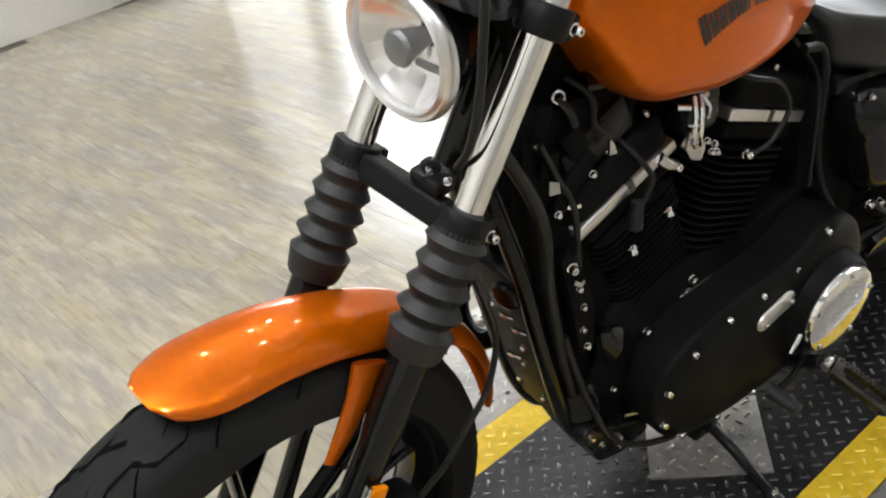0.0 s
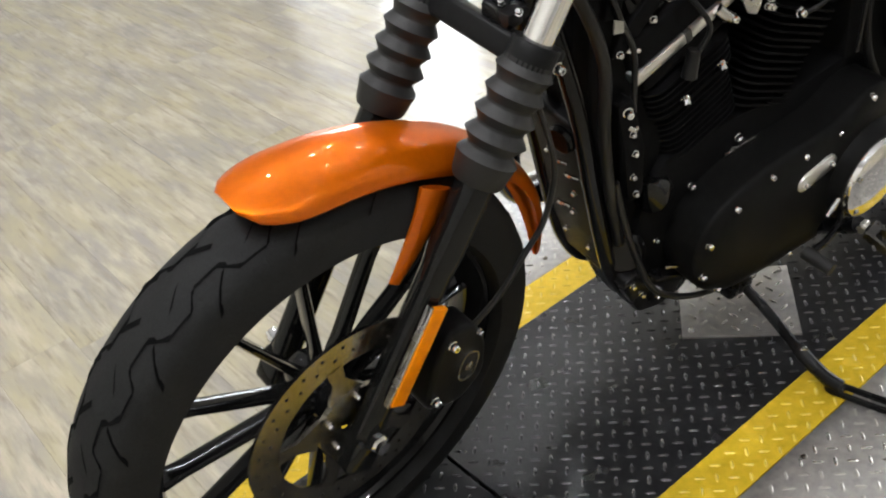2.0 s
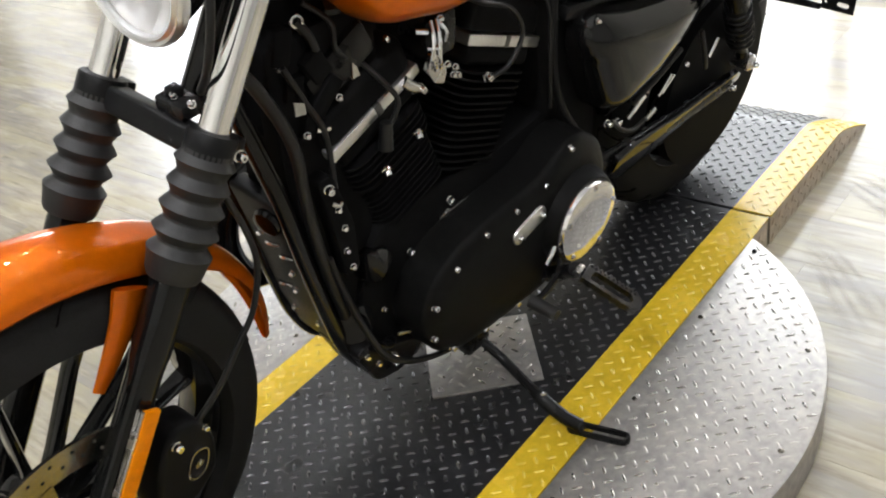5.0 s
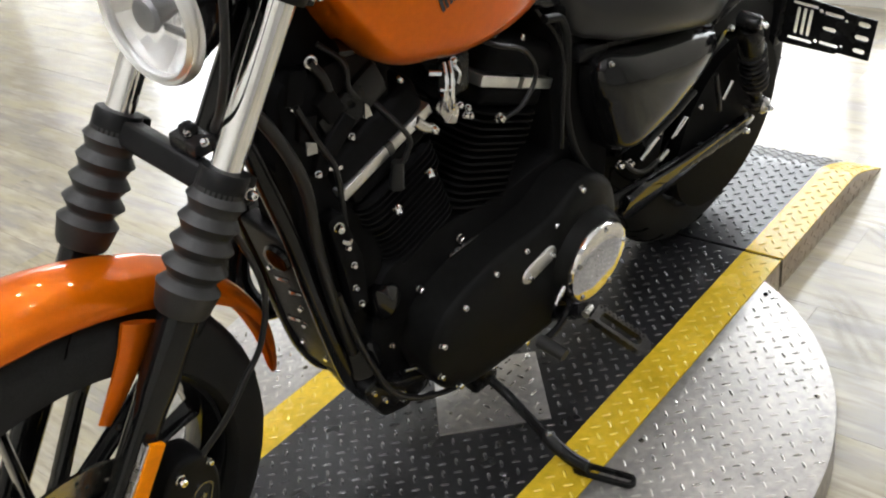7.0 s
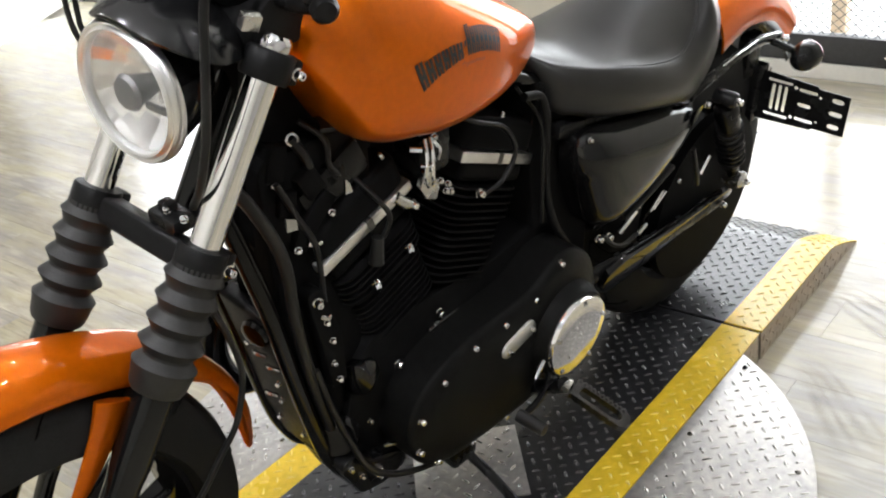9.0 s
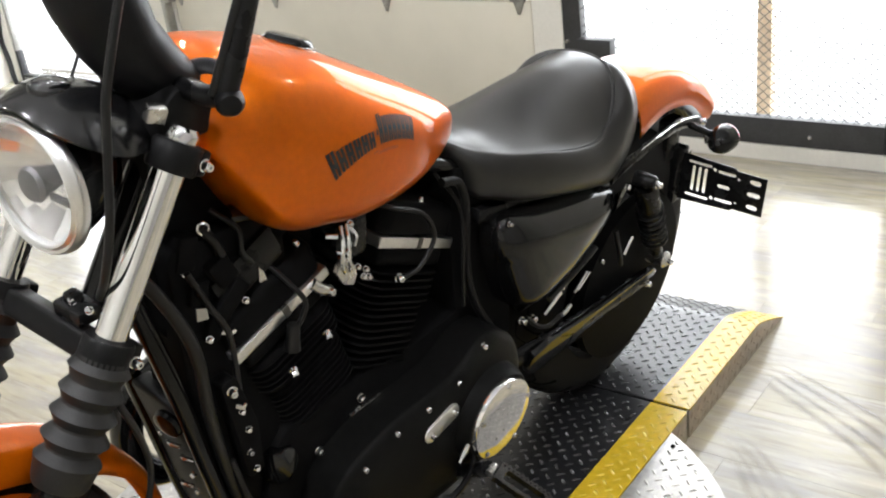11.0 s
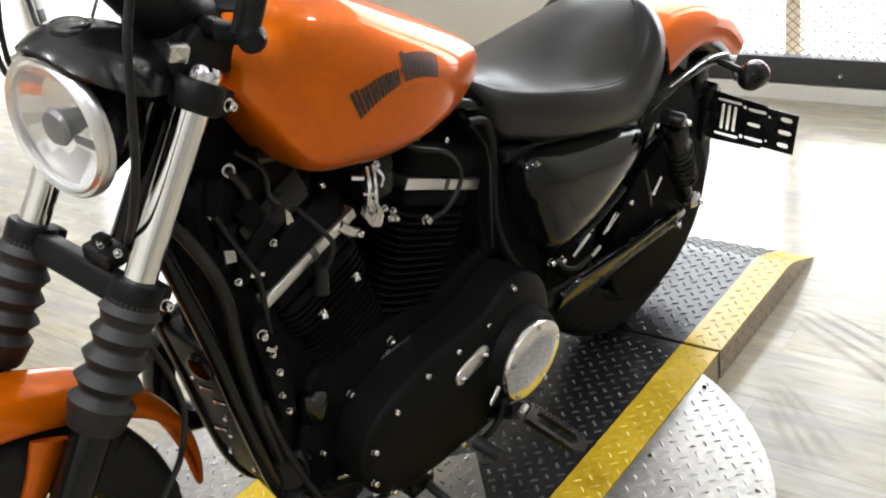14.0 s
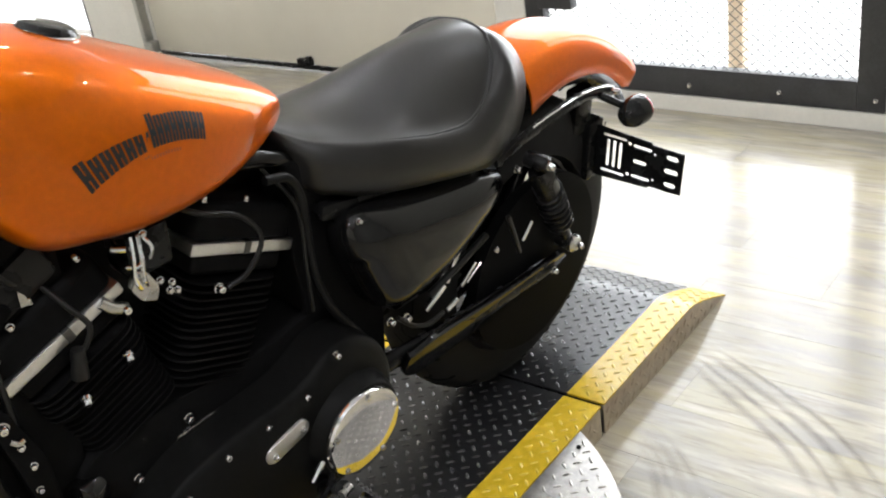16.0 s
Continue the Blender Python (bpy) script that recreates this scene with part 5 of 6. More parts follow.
# --- side cover
cover_line = [(1.046, 0.640), (1.050, 0.672), (1.070, 0.690), (1.11, 0.688), (1.41, 0.620), (1.445, 0.606), (1.452, 0.585), (1.440, 0.560), (1.37, 0.520), (1.285, 0.485), (1.20, 0.470), (1.142, 0.468), (1.108, 0.486), (1.085, 0.530), (1.058, 0.600)]
bm = bmesh.new()
loop = rounded(cover_line, 0.02, 4)
c = Vector((1.21, 0.585))
rings = []
for grow, depth in ((1.0, -0.030), (1.0, 0.0), (0.995, 0.010), (0.98, 0.019), (0.955, 0.026), (0.92, 0.032), (0.87, 0.037), (0.80, 0.042), (0.70, 0.047), (0.58, 0.0505), (0.44, 0.053), (0.30, 0.0545), (0.15, 0.055)):
    ring = []
    for x, y in loop:
        qx, qy = c.x + (x - c.x) * grow, c.y + (y - c.y) * grow
        over = max(0.0, qy - (0.646 - 0.18 * (qx - 1.05)))
        under = 0.012 * (max(0.0, grow - 0.82) / 0.18) ** 1.6 if depth > 0 and y < 0.610 - 0.08 * (x - 1.05) else 0.0
        ring.append(bm.verts.new((qx, -0.098 - depth + under + 0.32 * over * min(1.0, max(0.0, depth) / 0.03) - 0.012 * (1.42 - qx) / 0.35, qy)))
    rings.append(ring)
for p, q in zip(rings, rings[1:]):
    for j in range(len(p)):
        k = (j + 1) % len(p)
        bm.faces.new((p[j], p[k], q[k], q[j]))
bm.faces.new(rings[-1])
bmesh.ops.recalc_face_normals(bm, faces=bm.faces)
side_cover = part("side_cover", bm, COVER_GLOSS, bike, "gloss black side cover with a creased upper edge", 60)
bolt(side_cover, (1.070, -0.128, 0.680), (0, -1, 0.2))

# --- frame
frame_parts = (("down_tube", [(0.398, 0.85), (0.413, 0.755), (0.433, 0.642), (0.458, 0.523), (0.487, 0.395), (0.515, 0.300), (0.562, 0.228), (0.65, 0.196), (0.85, 0.185), (1.05, 0.20)], 0.014, 0.060),
               ("seat_post", [(0.93, 0.80), (0.97, 0.787), (0.990, 0.75), (0.995, 0.705), (1.003, 0.604), (1.035, 0.515), (1.09, 0.43), (1.12, 0.36), (1.11, 0.24)], 0.0075, 0.094),
               ("top_tube", [(0.54, 0.885), (0.62, 0.87), (0.80, 0.845), (0.98, 0.80), (1.20, 0.68), (1.42, 0.625)], 0.014, 0.055))
for name, pts, r, v in frame_parts:
    for s in (-1, 1):
        bm = bmesh.new()
        pipe(bm, [(u, s * v * (1 - 0.85 * max(0.0, min(1.0, (w - 0.68) / 0.17)) if name == "down_tube" else 1), w) for u, w in pts], r, 14, 6)
        part(name, bm, BLACK_POWDER if name == "seat_post" else BLACK_GLOSS, bike, "black frame tube")
bm = bmesh.new()
pipe(bm, [(0.50, 0, 0.93), (0.56, 0, 0.92), (0.66, 0, 0.89), (0.95, 0, 0.82)], 0.024, 14, 6)
part("backbone", bm, BLACK_GLOSS, bike)
# neck casting, electrical tray and the dark mass under the tank
for name, line, v0, dep, label in (("frame_neck", [(0.455, 1.02), (0.50, 0.99), (0.60, 0.90), (0.60, 0.80), (0.53, 0.74), (0.46, 0.70), (0.425, 0.76), (0.425, 0.86), (0.445, 0.93)], 0.03, 0.06, "black steering neck with gusset plates"),
                                   ("electrical_tray", [(0.44, 0.87), (0.63, 0.87), (0.64, 0.60), (0.60, 0.52), (0.58, 0.28), (0.535, 0.28), (0.50, 0.42), (0.45, 0.62)], 0.03, 0.09, "black electrical tray behind the down tubes"),
                                   ("intake", [(0.64, 0.86), (1.00, 0.83), (1.04, 0.74), (1.06, 0.46), (0.98, 0.42), (0.64, 0.46)], 0.10, 0.085, "black intake and wiring between the cylinders"),
                                   ("oil_tank", [(0.985, 0.80), (1.12, 0.74), (1.17, 0.42), (1.17, 0.27), (1.02, 0.25), (1.00, 0.52), (0.975, 0.68)], 0.09, 0.165, "black tank behind the rear cylinder")):
    bm = bmesh.new()
    slab(bm, rounded(line, 0.02), dep, side_frame(Vector((0, v0, 0))), bevel=0.006)
    part(name, bm, BLACK_FIN, bike, label)
bm = bmesh.new()
lathe(bm, [(0.0, 0.0), (0.105, 0.0), (0.112, 0.012), (0.112, 0.045), (0.100, 0.062), (0.0, 0.068)], frame_to((0.80, 0.115, 0.70), (0, 1, 0)), 40)
part("air_cleaner", bm, BLACK_POWDER, bike, "round black air cleaner")
# regulator and panel between the down tubes
bm = bmesh.new()
slab(bm, rounded([(0.425, 0.63), (0.46, 0.63), (0.49, 0.50), (0.515, 0.38), (0.545, 0.285), (0.515, 0.285), (0.484, 0.38), (0.458, 0.50)], 0.01), 0.095, side_frame(Vector((0, 0.048, 0))), bevel=0.004)
part("regulator", bm, BLACK_POWDER, bike, "black regulator plate between the down tubes")
# bits on the regulator plate: a plug, clips and bolts
bm = bmesh.new()
lathe(bm, [(0.0, 0.0), (0.022, 0.0), (0.024, 0.006), (0.021, 0.012), (0.014, 0.014), (0.0, 0.012)], frame_to((0.432, -0.030, 0.596), (-0.97, -0.2, -0.2)), 28)
part("plug", bm, BLACK_GLOSS, bike, "round black plug on the regulator plate")
for u, v, w in ((0.446, -0.012, 0.535), (0.452, -0.032, 0.515), (0.470, 0.006, 0.43)):
    bm = bmesh.new()
    pipe(bm, [(u - 0.003, v - 0.014, w + 0.004), (u - 0.010, v, w + 0.006), (u - 0.004, v + 0.014, w - 0.002)], 0.0035, 8, 5)
    part("clip", bm, BRUSHED, bike, "small metal clip")
for p in ((0.448, 0.020, 0.540), (0.458, -0.030, 0.480), (0.474, -0.012, 0.425), (0.492, 0.024, 0.355), (0.494, -0.03, 0.350)):
    bolt(bike, p, (-0.97, -0.1, -0.2))
# exhaust on the right
for pts in ([(0.53, 0.09, 0.60), (0.475, 0.13, 0.53), (0.458, 0.145, 0.45), (0.478, 0.152, 0.37), (0.53, 0.16, 0.325), (0.65, 0.18, 0.295), (0.90, 0.20, 0.27), (1.30, 0.20, 0.28), (1.75, 0.21, 0.29)], [(0.98, 0.10, 0.58), (1.03, 0.17, 0.52), (1.05, 0.20, 0.42), (1.12, 0.20, 0.36), (1.40, 0.20, 0.365), (1.75, 0.21, 0.37)]):
    bm = bmesh.new()
    pipe(bm, pts, lambda t: 0.026 + 0.014 * max(0.0, min(1.0, (t - 0.55) / 0.1)), 16, 7)
    part("exhaust_pipe", bm, GLOSS_PANEL, bike, "black exhaust pipe")

# --- engine
engine = new("engine")
engine.parent = bike
tagged(engine, "black air-cooled V-twin engine with bright bolts and trims")
CRANK = Vector((0.740, 0, 0.352))
for axis, ext in ((Vector((-0.353, 0, 0.9356)), 0.040), (Vector((0.40, 0, 0.9165)), 0.040)):
    m = frame_to(CRANK + axis * ext, axis, (1, 0, 0))
    bm = bmesh.new()
    lathe(bm, [(0.0, 0.08), (0.058, 0.08), (0.058, 0.30), (0.0, 0.30)], m, 28)
    barrel = part("cylinder_barrel", bm, BLACK_FIN, engine)
    for k in range(14):
        z = 0.125 + 0.0125 * k
        big = 0.078 if k < 9 else 0.084
        bm = bmesh.new()
        slab(bm, rounded([(-big, -big), (big, -big), (big, big), (-big, big)], 0.035, 5), 0.0034, m @ Matrix.Translation((0, 0, z)))
        part("cooling_fin", bm, BLACK_FIN, barrel)
    bm = bmesh.new()
    box(bm, (0, 0, 0.315), (0.165, 0.150, 0.034), m, 0.010, 3)
    part("cylinder_head", bm, BLACK_FIN, engine)
    bm = bmesh.new()
    box(bm, (0, 0, 0.340), (0.190, 0.158, 0.019), m, 0.003)
    trim = part("rocker_trim", bm, TRIM, engine, "machined bright rocker trim")
    bm = bmesh.new()
    box(bm, (0.006, 0, 0.340), (0.013, 0.160, 0.0205), m, 0.002)
    part("trim_joint", bm, BRUSHED_DARK, trim, "dull grey joint in the trim")
    bm = bmesh.new()
    slab(bm, rounded([(-0.094, -0.075), (0.094, -0.075), (0.094, 0.075), (-0.094, 0.075)], 0.025, 5), 0.052, m @ Matrix.Translation((0, 0, 0.3525)), bevel=0.016, seg=3)
    part("rocker_cover", bm, BLACK_FIN, engine, "black rocker cover")
    for x in (-0.075, 0.0, 0.075):
        bolt(engine, m @ Vector((x, -0.060 if m.to_3x3().col[1].y > 0 else 0.060, 0.405)), axis)
# mounting lugs and bolts as they show on the left of the heads
for p, z in (((0.607, -0.088, 0.614), (-0.3, -0.8, -0.4)), ((0.679, -0.085, 0.641), (-0.3, -0.8, -0.4)), ((0.688, -0.083, 0.712), (0, -1, 0)), ((0.498, -0.085, 0.639), (-0.3, -0.9, 0)), ((0.83, -0.09, 0.67), (0, -1, 0))):
    bolt(engine, p, z, BOLT_BIG)
bm = bmesh.new()
pipe(bm, [(0.66, -0.08, 0.735), (0.672, -0.085, 0.722), (0.69, -0.083, 0.710)], 0.009, 12, 5)
part("trim_lug", bm, BRUSHED, engine, "bright mounting lug")
# coil, ignition switch and cable clips between the heads
bm = bmesh.new()
box(bm, (0.745, -0.05, 0.77), (0.07, 0.06, 0.07), I4, 0.01)
part("choke_body", bm, BLACK_SATIN, engine)
bm = bmesh.new()
box(bm, (0.56, -0.045, 0.80), (0.12, 0.05, 0.06), pose(0.56, -0.045, 0.80, 0, -25, 0) @ Matrix.Translation((-0.56, 0.045, -0.80)), 0.01)
part("coil", bm, BLACK_SATIN, engine)
bm = bmesh.new()
slab(bm, rounded([(0.700, 0.735), (0.712, 0.760), (0.728, 0.752), (0.742, 0.722), (0.735, 0.700), (0.712, 0.712)], 0.006), 0.010, side_frame(Vector((0, -0.082, 0))), bevel=0.003)
part("ignition_bracket", bm, BRUSHED, engine, "bright cast bracket below the tank")
for pts, r in (([(0.716, -0.085, 0.808), (0.708, -0.098, 0.785), (0.704, -0.100, 0.755), (0.712, -0.096, 0.735)], 0.0032), ([(0.728, -0.085, 0.806), (0.720, -0.098, 0.785), (0.716, -0.102, 0.755), (0.722, -0.096, 0.735)], 0.0032), ([(0.698, -0.094, 0.775), (0.710, -0.100, 0.772), (0.722, -0.096, 0.775)], 0.0026), ([(0.735, -0.08, 0.80), (0.74, -0.092, 0.785), (0.732, -0.096, 0.772)], 0.003), ([(0.690, -0.08, 0.80), (0.705, -0.09, 0.797)], 0.004)):
    bm = bmesh.new()
    pipe(bm, pts, r, 8, 6)
    part("clip", bm, CHROME, engine, "chrome wire clip")
for p in ((0.757, -0.088, 0.705), (0.768, -0.088, 0.700), (0.762, -0.088, 0.716), (0.745, -0.088, 0.728), (0.735, -0.085, 0.805)):
    bolt(engine, p, (-0.3, -0.9, 0.2))
bm = bmesh.new()
slab(bm, [(0.0, 0.010), (0.014, 0.008), (0.009, 0.024), (0.001, 0.034)], 0.004, side_frame(Vector((0.559, -0.085, 0.778))), bevel=0.001)
part("tab", bm, BRUSHED, engine, "small pale metal tab")
# plug leads and wiring
for pts, r, mt in (([(0.79, -0.07, 0.815), (0.817, -0.095, 0.80), (0.876, -0.10, 0.770), (0.908, -0.10, 0.717), (0.878, -0.10, 0.676), (0.847, -0.09, 0.660)], 0.004, CABLE),
                   ([(0.600, -0.06, 0.785), (0.616, -0.09, 0.754), (0.631, -0.097, 0.725), (0.624, -0.096, 0.700), (0.612, -0.092, 0.686)], 0.004, CABLE),
                   ([(0.496, -0.06, 0.887), (0.511, -0.068, 0.860), (0.527, -0.066, 0.814), (0.553, -0.06, 0.793)], 0.0065, CABLE),
                   ([(0.52, -0.05, 0.90), (0.545, -0.07, 0.87), (0.55, -0.07, 0.83), (0.575, -0.065, 0.80)], 0.004, CABLE),
                   ([(0.376, -0.085, 0.885), (0.398, -0.092, 0.85), (0.429, -0.094, 0.782), (0.445, -0.094, 0.721), (0.458, -0.085, 0.62), (0.480, -0.08, 0.50), (0.51, -0.075, 0.38)], 0.009, CABLE),
                   ([(0.485, -0.085, 0.52), (0.50, -0.09, 0.45), (0.525, -0.10, 0.36), (0.56, -0.12, 0.275), (0.66, -0.13, 0.215), (0.80, -0.135, 0.20), (0.92, -0.14, 0.22)], 0.0055, CABLE),
                   ([(0.46, -0.07, 0.84), (0.485, -0.075, 0.78), (0.51, -0.078, 0.72), (0.515, -0.08, 0.62), (0.52, -0.08, 0.52)], 0.0045, CABLE),
                   ([(0.95, -0.06, 0.80), (0.985, -0.09, 0.73), (0.985, -0.10, 0.62), (0.99, -0.10, 0.54)], 0.003, CABLE)):
    bm = bmesh.new()
    pipe(bm, pts, r, 10, 7)
    part("wire", bm, mt, engine)
# connectors and small brackets in front of the head
for c, size, turn in (((0.516, -0.060, 0.818), (0.034, 0.03, 0.046), -28), ((0.524, -0.062, 0.772), (0.060, 0.03, 0.030), -42), ((0.478, -0.055, 0.800), (0.030, 0.03, 0.036), 10), ((0.497, -0.06, 0.742), (0.026, 0.024, 0.05), 20), ((0.60, -0.04, 0.825), (0.07, 0.04, 0.035), -20), ((0.47, -0.05, 0.86), (0.03, 0.03, 0.05), 15)):
    bm = bmesh.new()
    box(bm, (0, 0, 0), size, pose(*c, 0, turn, 0), 0.005)
    part("connector", bm, BLACK_FIN, engine, "black plastic connector")
bm = bmesh.new()
slab(bm, [(-0.008, -0.008), (0.009, -0.012), (0.008, 0.004), (-0.008, 0.012)], 0.002, side_frame(Vector((0.451, -0.105, 0.800))))
part("sticker", bm, GALV, engine, "small pale sticker")
bm = bmesh.new()
rod(bm, (0.611, -0.092, 0.695), (0.605, -0.093, 0.653), 0.009, 0.0115, 14)
part("plug_boot", bm, CABLE, engine, "black rubber plug boot")
bm = bmesh.new()
lathe(bm, [(0.0060, 0.0), (0.0088, 0.003), (0.0100, 0.006), (0.0088, 0.009), (0.0060, 0.010)], frame_to((0.500, -0.056, 0.885), (-0.4, -1, 0.3)), 20, cap=False, closed=True)
bmesh.ops.recalc_face_normals(bm, faces=bm.faces)
part("grommet_ring", bm, BRUSHED, engine, "bright ring round a cable")
for p in ((0.462, -0.10, 0.752), (0.505, -0.07, 0.728), (0.522, -0.07, 0.722), (0.548, -0.07, 0.757), (0.462, -0.06, 0.835), (0.512, -0.085, 0.594), (0.520, -0.085, 0.556), (0.528, -0.085, 0.477)):
    bolt(engine, p, (-0.4, -0.9, 0.2))

# front engine mount plate
bm = bmesh.new()
slab(bm, rounded([(0.480, 0.655), (0.508, 0.658), (0.540, 0.560), (0.545, 0.465), (0.515, 0.462), (0.500, 0.560)], 0.010), 0.030, side_frame(Vector((0, -0.055, 0))), bevel=0.004)
part("mount_plate", bm, BLACK_FIN, engine, "black front engine mount")
for pts, r in (([(0.500, -0.088, 0.612), (0.508, -0.092, 0.606), (0.516, -0.090, 0.606)], 0.0035), ([(0.596, -0.100, 0.292), (0.622, -0.104, 0.284), (0.640, -0.104, 0.274), (0.662, -0.100, 0.264)], 0.004)):
    bm = bmesh.new()
    pipe(bm, pts, r, 8, 5, 0.6)
    part("clip", bm, BRUSHED, engine, "small bright clip")
bm = bmesh.new()
lathe(bm, [(0.0, -0.03), (0.029, -0.03), (0.030, 0.0), (0.027, 0.004), (0.018, 0.006), (0.0, 0.007)], frame_to((0.566, -0.078, 0.445), (-0.86, -0.48, 0.1)), 28)
part("case_plug", bm, GLOSS_PANEL, engine, "round gloss black plug on the crankcase")
# crankcase
bm = bmesh.new()
slab(bm, rounded([(0.565, 0.46), (0.60, 0.50), (0.72, 0.51), (0.90, 0.50), (1.04, 0.52), (1.10, 0.46), (1.12, 0.30), (1.05, 0.20), (0.64, 0.19), (0.56, 0.26), (0.545, 0.36)], 0.03), 0.17, side_frame(Vector((0, 0.095, 0))), bevel=0.008)
part("crankcase", bm, BLACK_FIN, engine, "black crankcase")
bm = bmesh.new()
box(bm, (0.762, -0.079, 0.4475), (0.072, 0.008, 0.009), pose(0.762, 0, 0.4475, 0, -3, 0) @ Matrix.Translation((-0.762, 0, -0.4475)), 0.002)
part("raised_rib", bm, BRUSHED, engine, "bright machined rib")
for p in ((0.752, -0.077, 0.470), (0.655, -0.077, 0.421), (0.517, -0.085, 0.515), (0.582, -0.085, 0.351)):
    bolt(engine, p, (0, -1, 0), BOLT_BIG if p[0] in (0.655, 0.752) else BOLT)
# oil filter and lower front
bm = bmesh.new()
lathe(bm, [(0.0, -0.06), (0.034, -0.06), (0.038, -0.05), (0.038, 0.05), (0.030, 0.06), (0.0, 0.06)], frame_to((0.555, -0.03, 0.335), (-0.6, -0.8, 0.2)), 28)
part("oil_filter", bm, BLACK_GLOSS, engine, "black oil filter")
bm = bmesh.new()
slab(bm, rounded([(0.505, 0.305), (0.535, 0.315), (0.580, 0.275), (0.64, 0.255), (0.66, 0.215), (0.60, 0.200), (0.545, 0.215)], 0.014), 0.095, side_frame(Vector((0, -0.003, 0))), bevel=0.006)
skid = part("lower_mount", bm, BLACK_SATIN, engine)
for p in ((0.525, -0.0985, 0.293), (0.548, -0.0985, 0.260), (0.588, -0.0985, 0.248), (0.586, -0.0985, 0.231)):
    bolt(skid, p, (-0.2, -1, 0))
# primary cover
primary_line = [(0.610, 0.315), (0.620, 0.370), (0.655, 0.408), (0.70, 0.430), (0.76, 0.446), (0.84, 0.449), (0.915, 0.456), (0.975, 0.492), (1.03, 0.492), (1.085, 0.450), (1.112, 0.385), (1.112, 0.310), (1.085, 0.245), (1.03, 0.210), (0.93, 0.198), (0.80, 0.198), (0.70, 0.205), (0.635, 0.245)]
bm = bmesh.new()
loop = rounded(primary_line, 0.03, 4)
c = Vector((0.86, 0.33))
rings = []
for grow, v in ((1.0, -0.070), (1.0, -0.136), (0.994, -0.141), (0.975, -0.145), (0.93, -0.150), (0.80, -0.156), (0.55, -0.160), (0.25, -0.162)):
    rings.append([bm.verts.new((c.x + (x - c.x) * grow, v, c.y + (y - c.y) * grow)) for x, y in loop])
for a, b in zip(rings, rings[1:]):
    for j in range(len(a)):
        k = (j + 1) % len(a)
        bm.faces.new((a[j], a[k], b[k], b[j]))
bm.faces.new(rings[-1])
bmesh.ops.recalc_face_normals(bm, faces=bm.faces)
primary = part("primary_cover", bm, BLACK_COVER, engine, "black primary cover with a chrome clutch lid", 35)
for p in ((0.687, 0.402), (0.761, 0.428), (0.838, 0.431), (0.918, 0.439), (0.987, 0.479), (0.636, 0.352), (0.632, 0.285), (0.675, 0.232), (0.760, 0.214), (0.850, 0.212), (0.940, 0.214)):
    bolt(primary, (p[0], -0.1455, p[1]), (0, -1, 0), BOLT_COVER)
DC = Vector((0.997, -0.150, 0.335))
bm = bmesh.new()
lathe(bm, [(0.0, 0.0), (0.098, 0.0), (0.094, 0.016), (0.088, 0.030), (0.084, 0.036), (0.0, 0.036)], side_frame(DC), 48)
part("clutch_housing", bm, BLACK_COVER, primary)
bm = bmesh.new()
lathe(bm, [(0.0, 0.030), (0.0805, 0.030), (0.0805, 0.040), (0.078, 0.045), (0.072, 0.0475), (0.050, 0.0495), (0.0, 0.0505)], side_frame(DC), 56)
DERBY_BOLT = bolt_mesh("bolt", 0.0048, 0.004, BRUSHED)
derby = part("derby_cover", bm, CHROME, primary, "domed chrome clutch cover")
for k in range(5):
    a = radians(84 + 72 * k)
    shared("bolt", DERBY_BOLT, derby, frame_to((DC.x + 0.070 * math.cos(a), DC.y - 0.0465, DC.z + 0.070 * math.sin(a)), (0, -1, 0)))
bm = bmesh.new()
slab(bm, capsule(0.864, 0.390, 0.090, 0.034, radians(14)), 0.010, side_frame(Vector((0, -0.154, 0))), bevel=0.003)
insp = part("inspection_cover", bm, TRIM, primary, "bright oblong inspection cover")
for s in (-1, 1):
    bolt(insp, (0.864 + s * 0.029, -0.1635, 0.390 + s * 0.008), (0, -1, 0))

# --- shifter, peg, stand
bm = bmesh.new()
pipe(bm, [(0.945, -0.15, 0.285), (0.92, -0.19, 0.28), (0.88, -0.20, 0.262), (0.845, -0.195, 0.245)], 0.010, 12, 6, 0.6)
shifter = part("shift_lever", bm, BLACK_SATIN, bike, "black gear lever with a rubber toe peg")
bm = bmesh.new()
rod(bm, (0.838, -0.19, 0.250), (0.842, -0.245, 0.246), 0.0125, 0.0115, 18)
part("toe_peg", bm, GAITER_RUBBER, shifter, "ribbed rubber toe peg")
bm = bmesh.new()
rod(bm, (0.885, -0.185, 0.30), (0.925, -0.178, 0.33), 0.0055, seg=10)
part("shift_rod", bm, CHROME, shifter, "chrome shift rod")
bm = bmesh.new()
pipe(bm, [(0.93, -0.13, 0.215), (0.92, -0.20, 0.27), (0.905, -0.235, 0.305)], 0.014, 12, 6)
pegs = part("peg_mount", bm, BLACK_SATIN, bike)
bm = bmesh.new()
lathe(bm, [(0.0, -0.012), (0.007, -0.012), (0.009, 0.0), (0.007, 0.012), (0.0, 0.012)], frame_to((0.903, -0.243, 0.308), (1, 0.2, 0)), 16)
part("peg_pivot", bm, BRUSHED, pegs, "bright pivot bolt")
bm = bmesh.new()
pg = Matrix.Translation((0.905, -0.25, 0.302)) @ pose(0, 0, 0, 0, 0, -76) @ pose(0, 0, 0, 0, 21, 0)
out = []
for k in range(13):
    out.append((0.008 * k, -0.021 + (0.0025 if k % 2 else 0)))
out += [(0.108, -0.014), (0.114, 0.0), (0.108, 0.014)]
out += [(0.008 * (12 - k), 0.021 - (0.0025 if k % 2 else 0)) for k in range(13)]
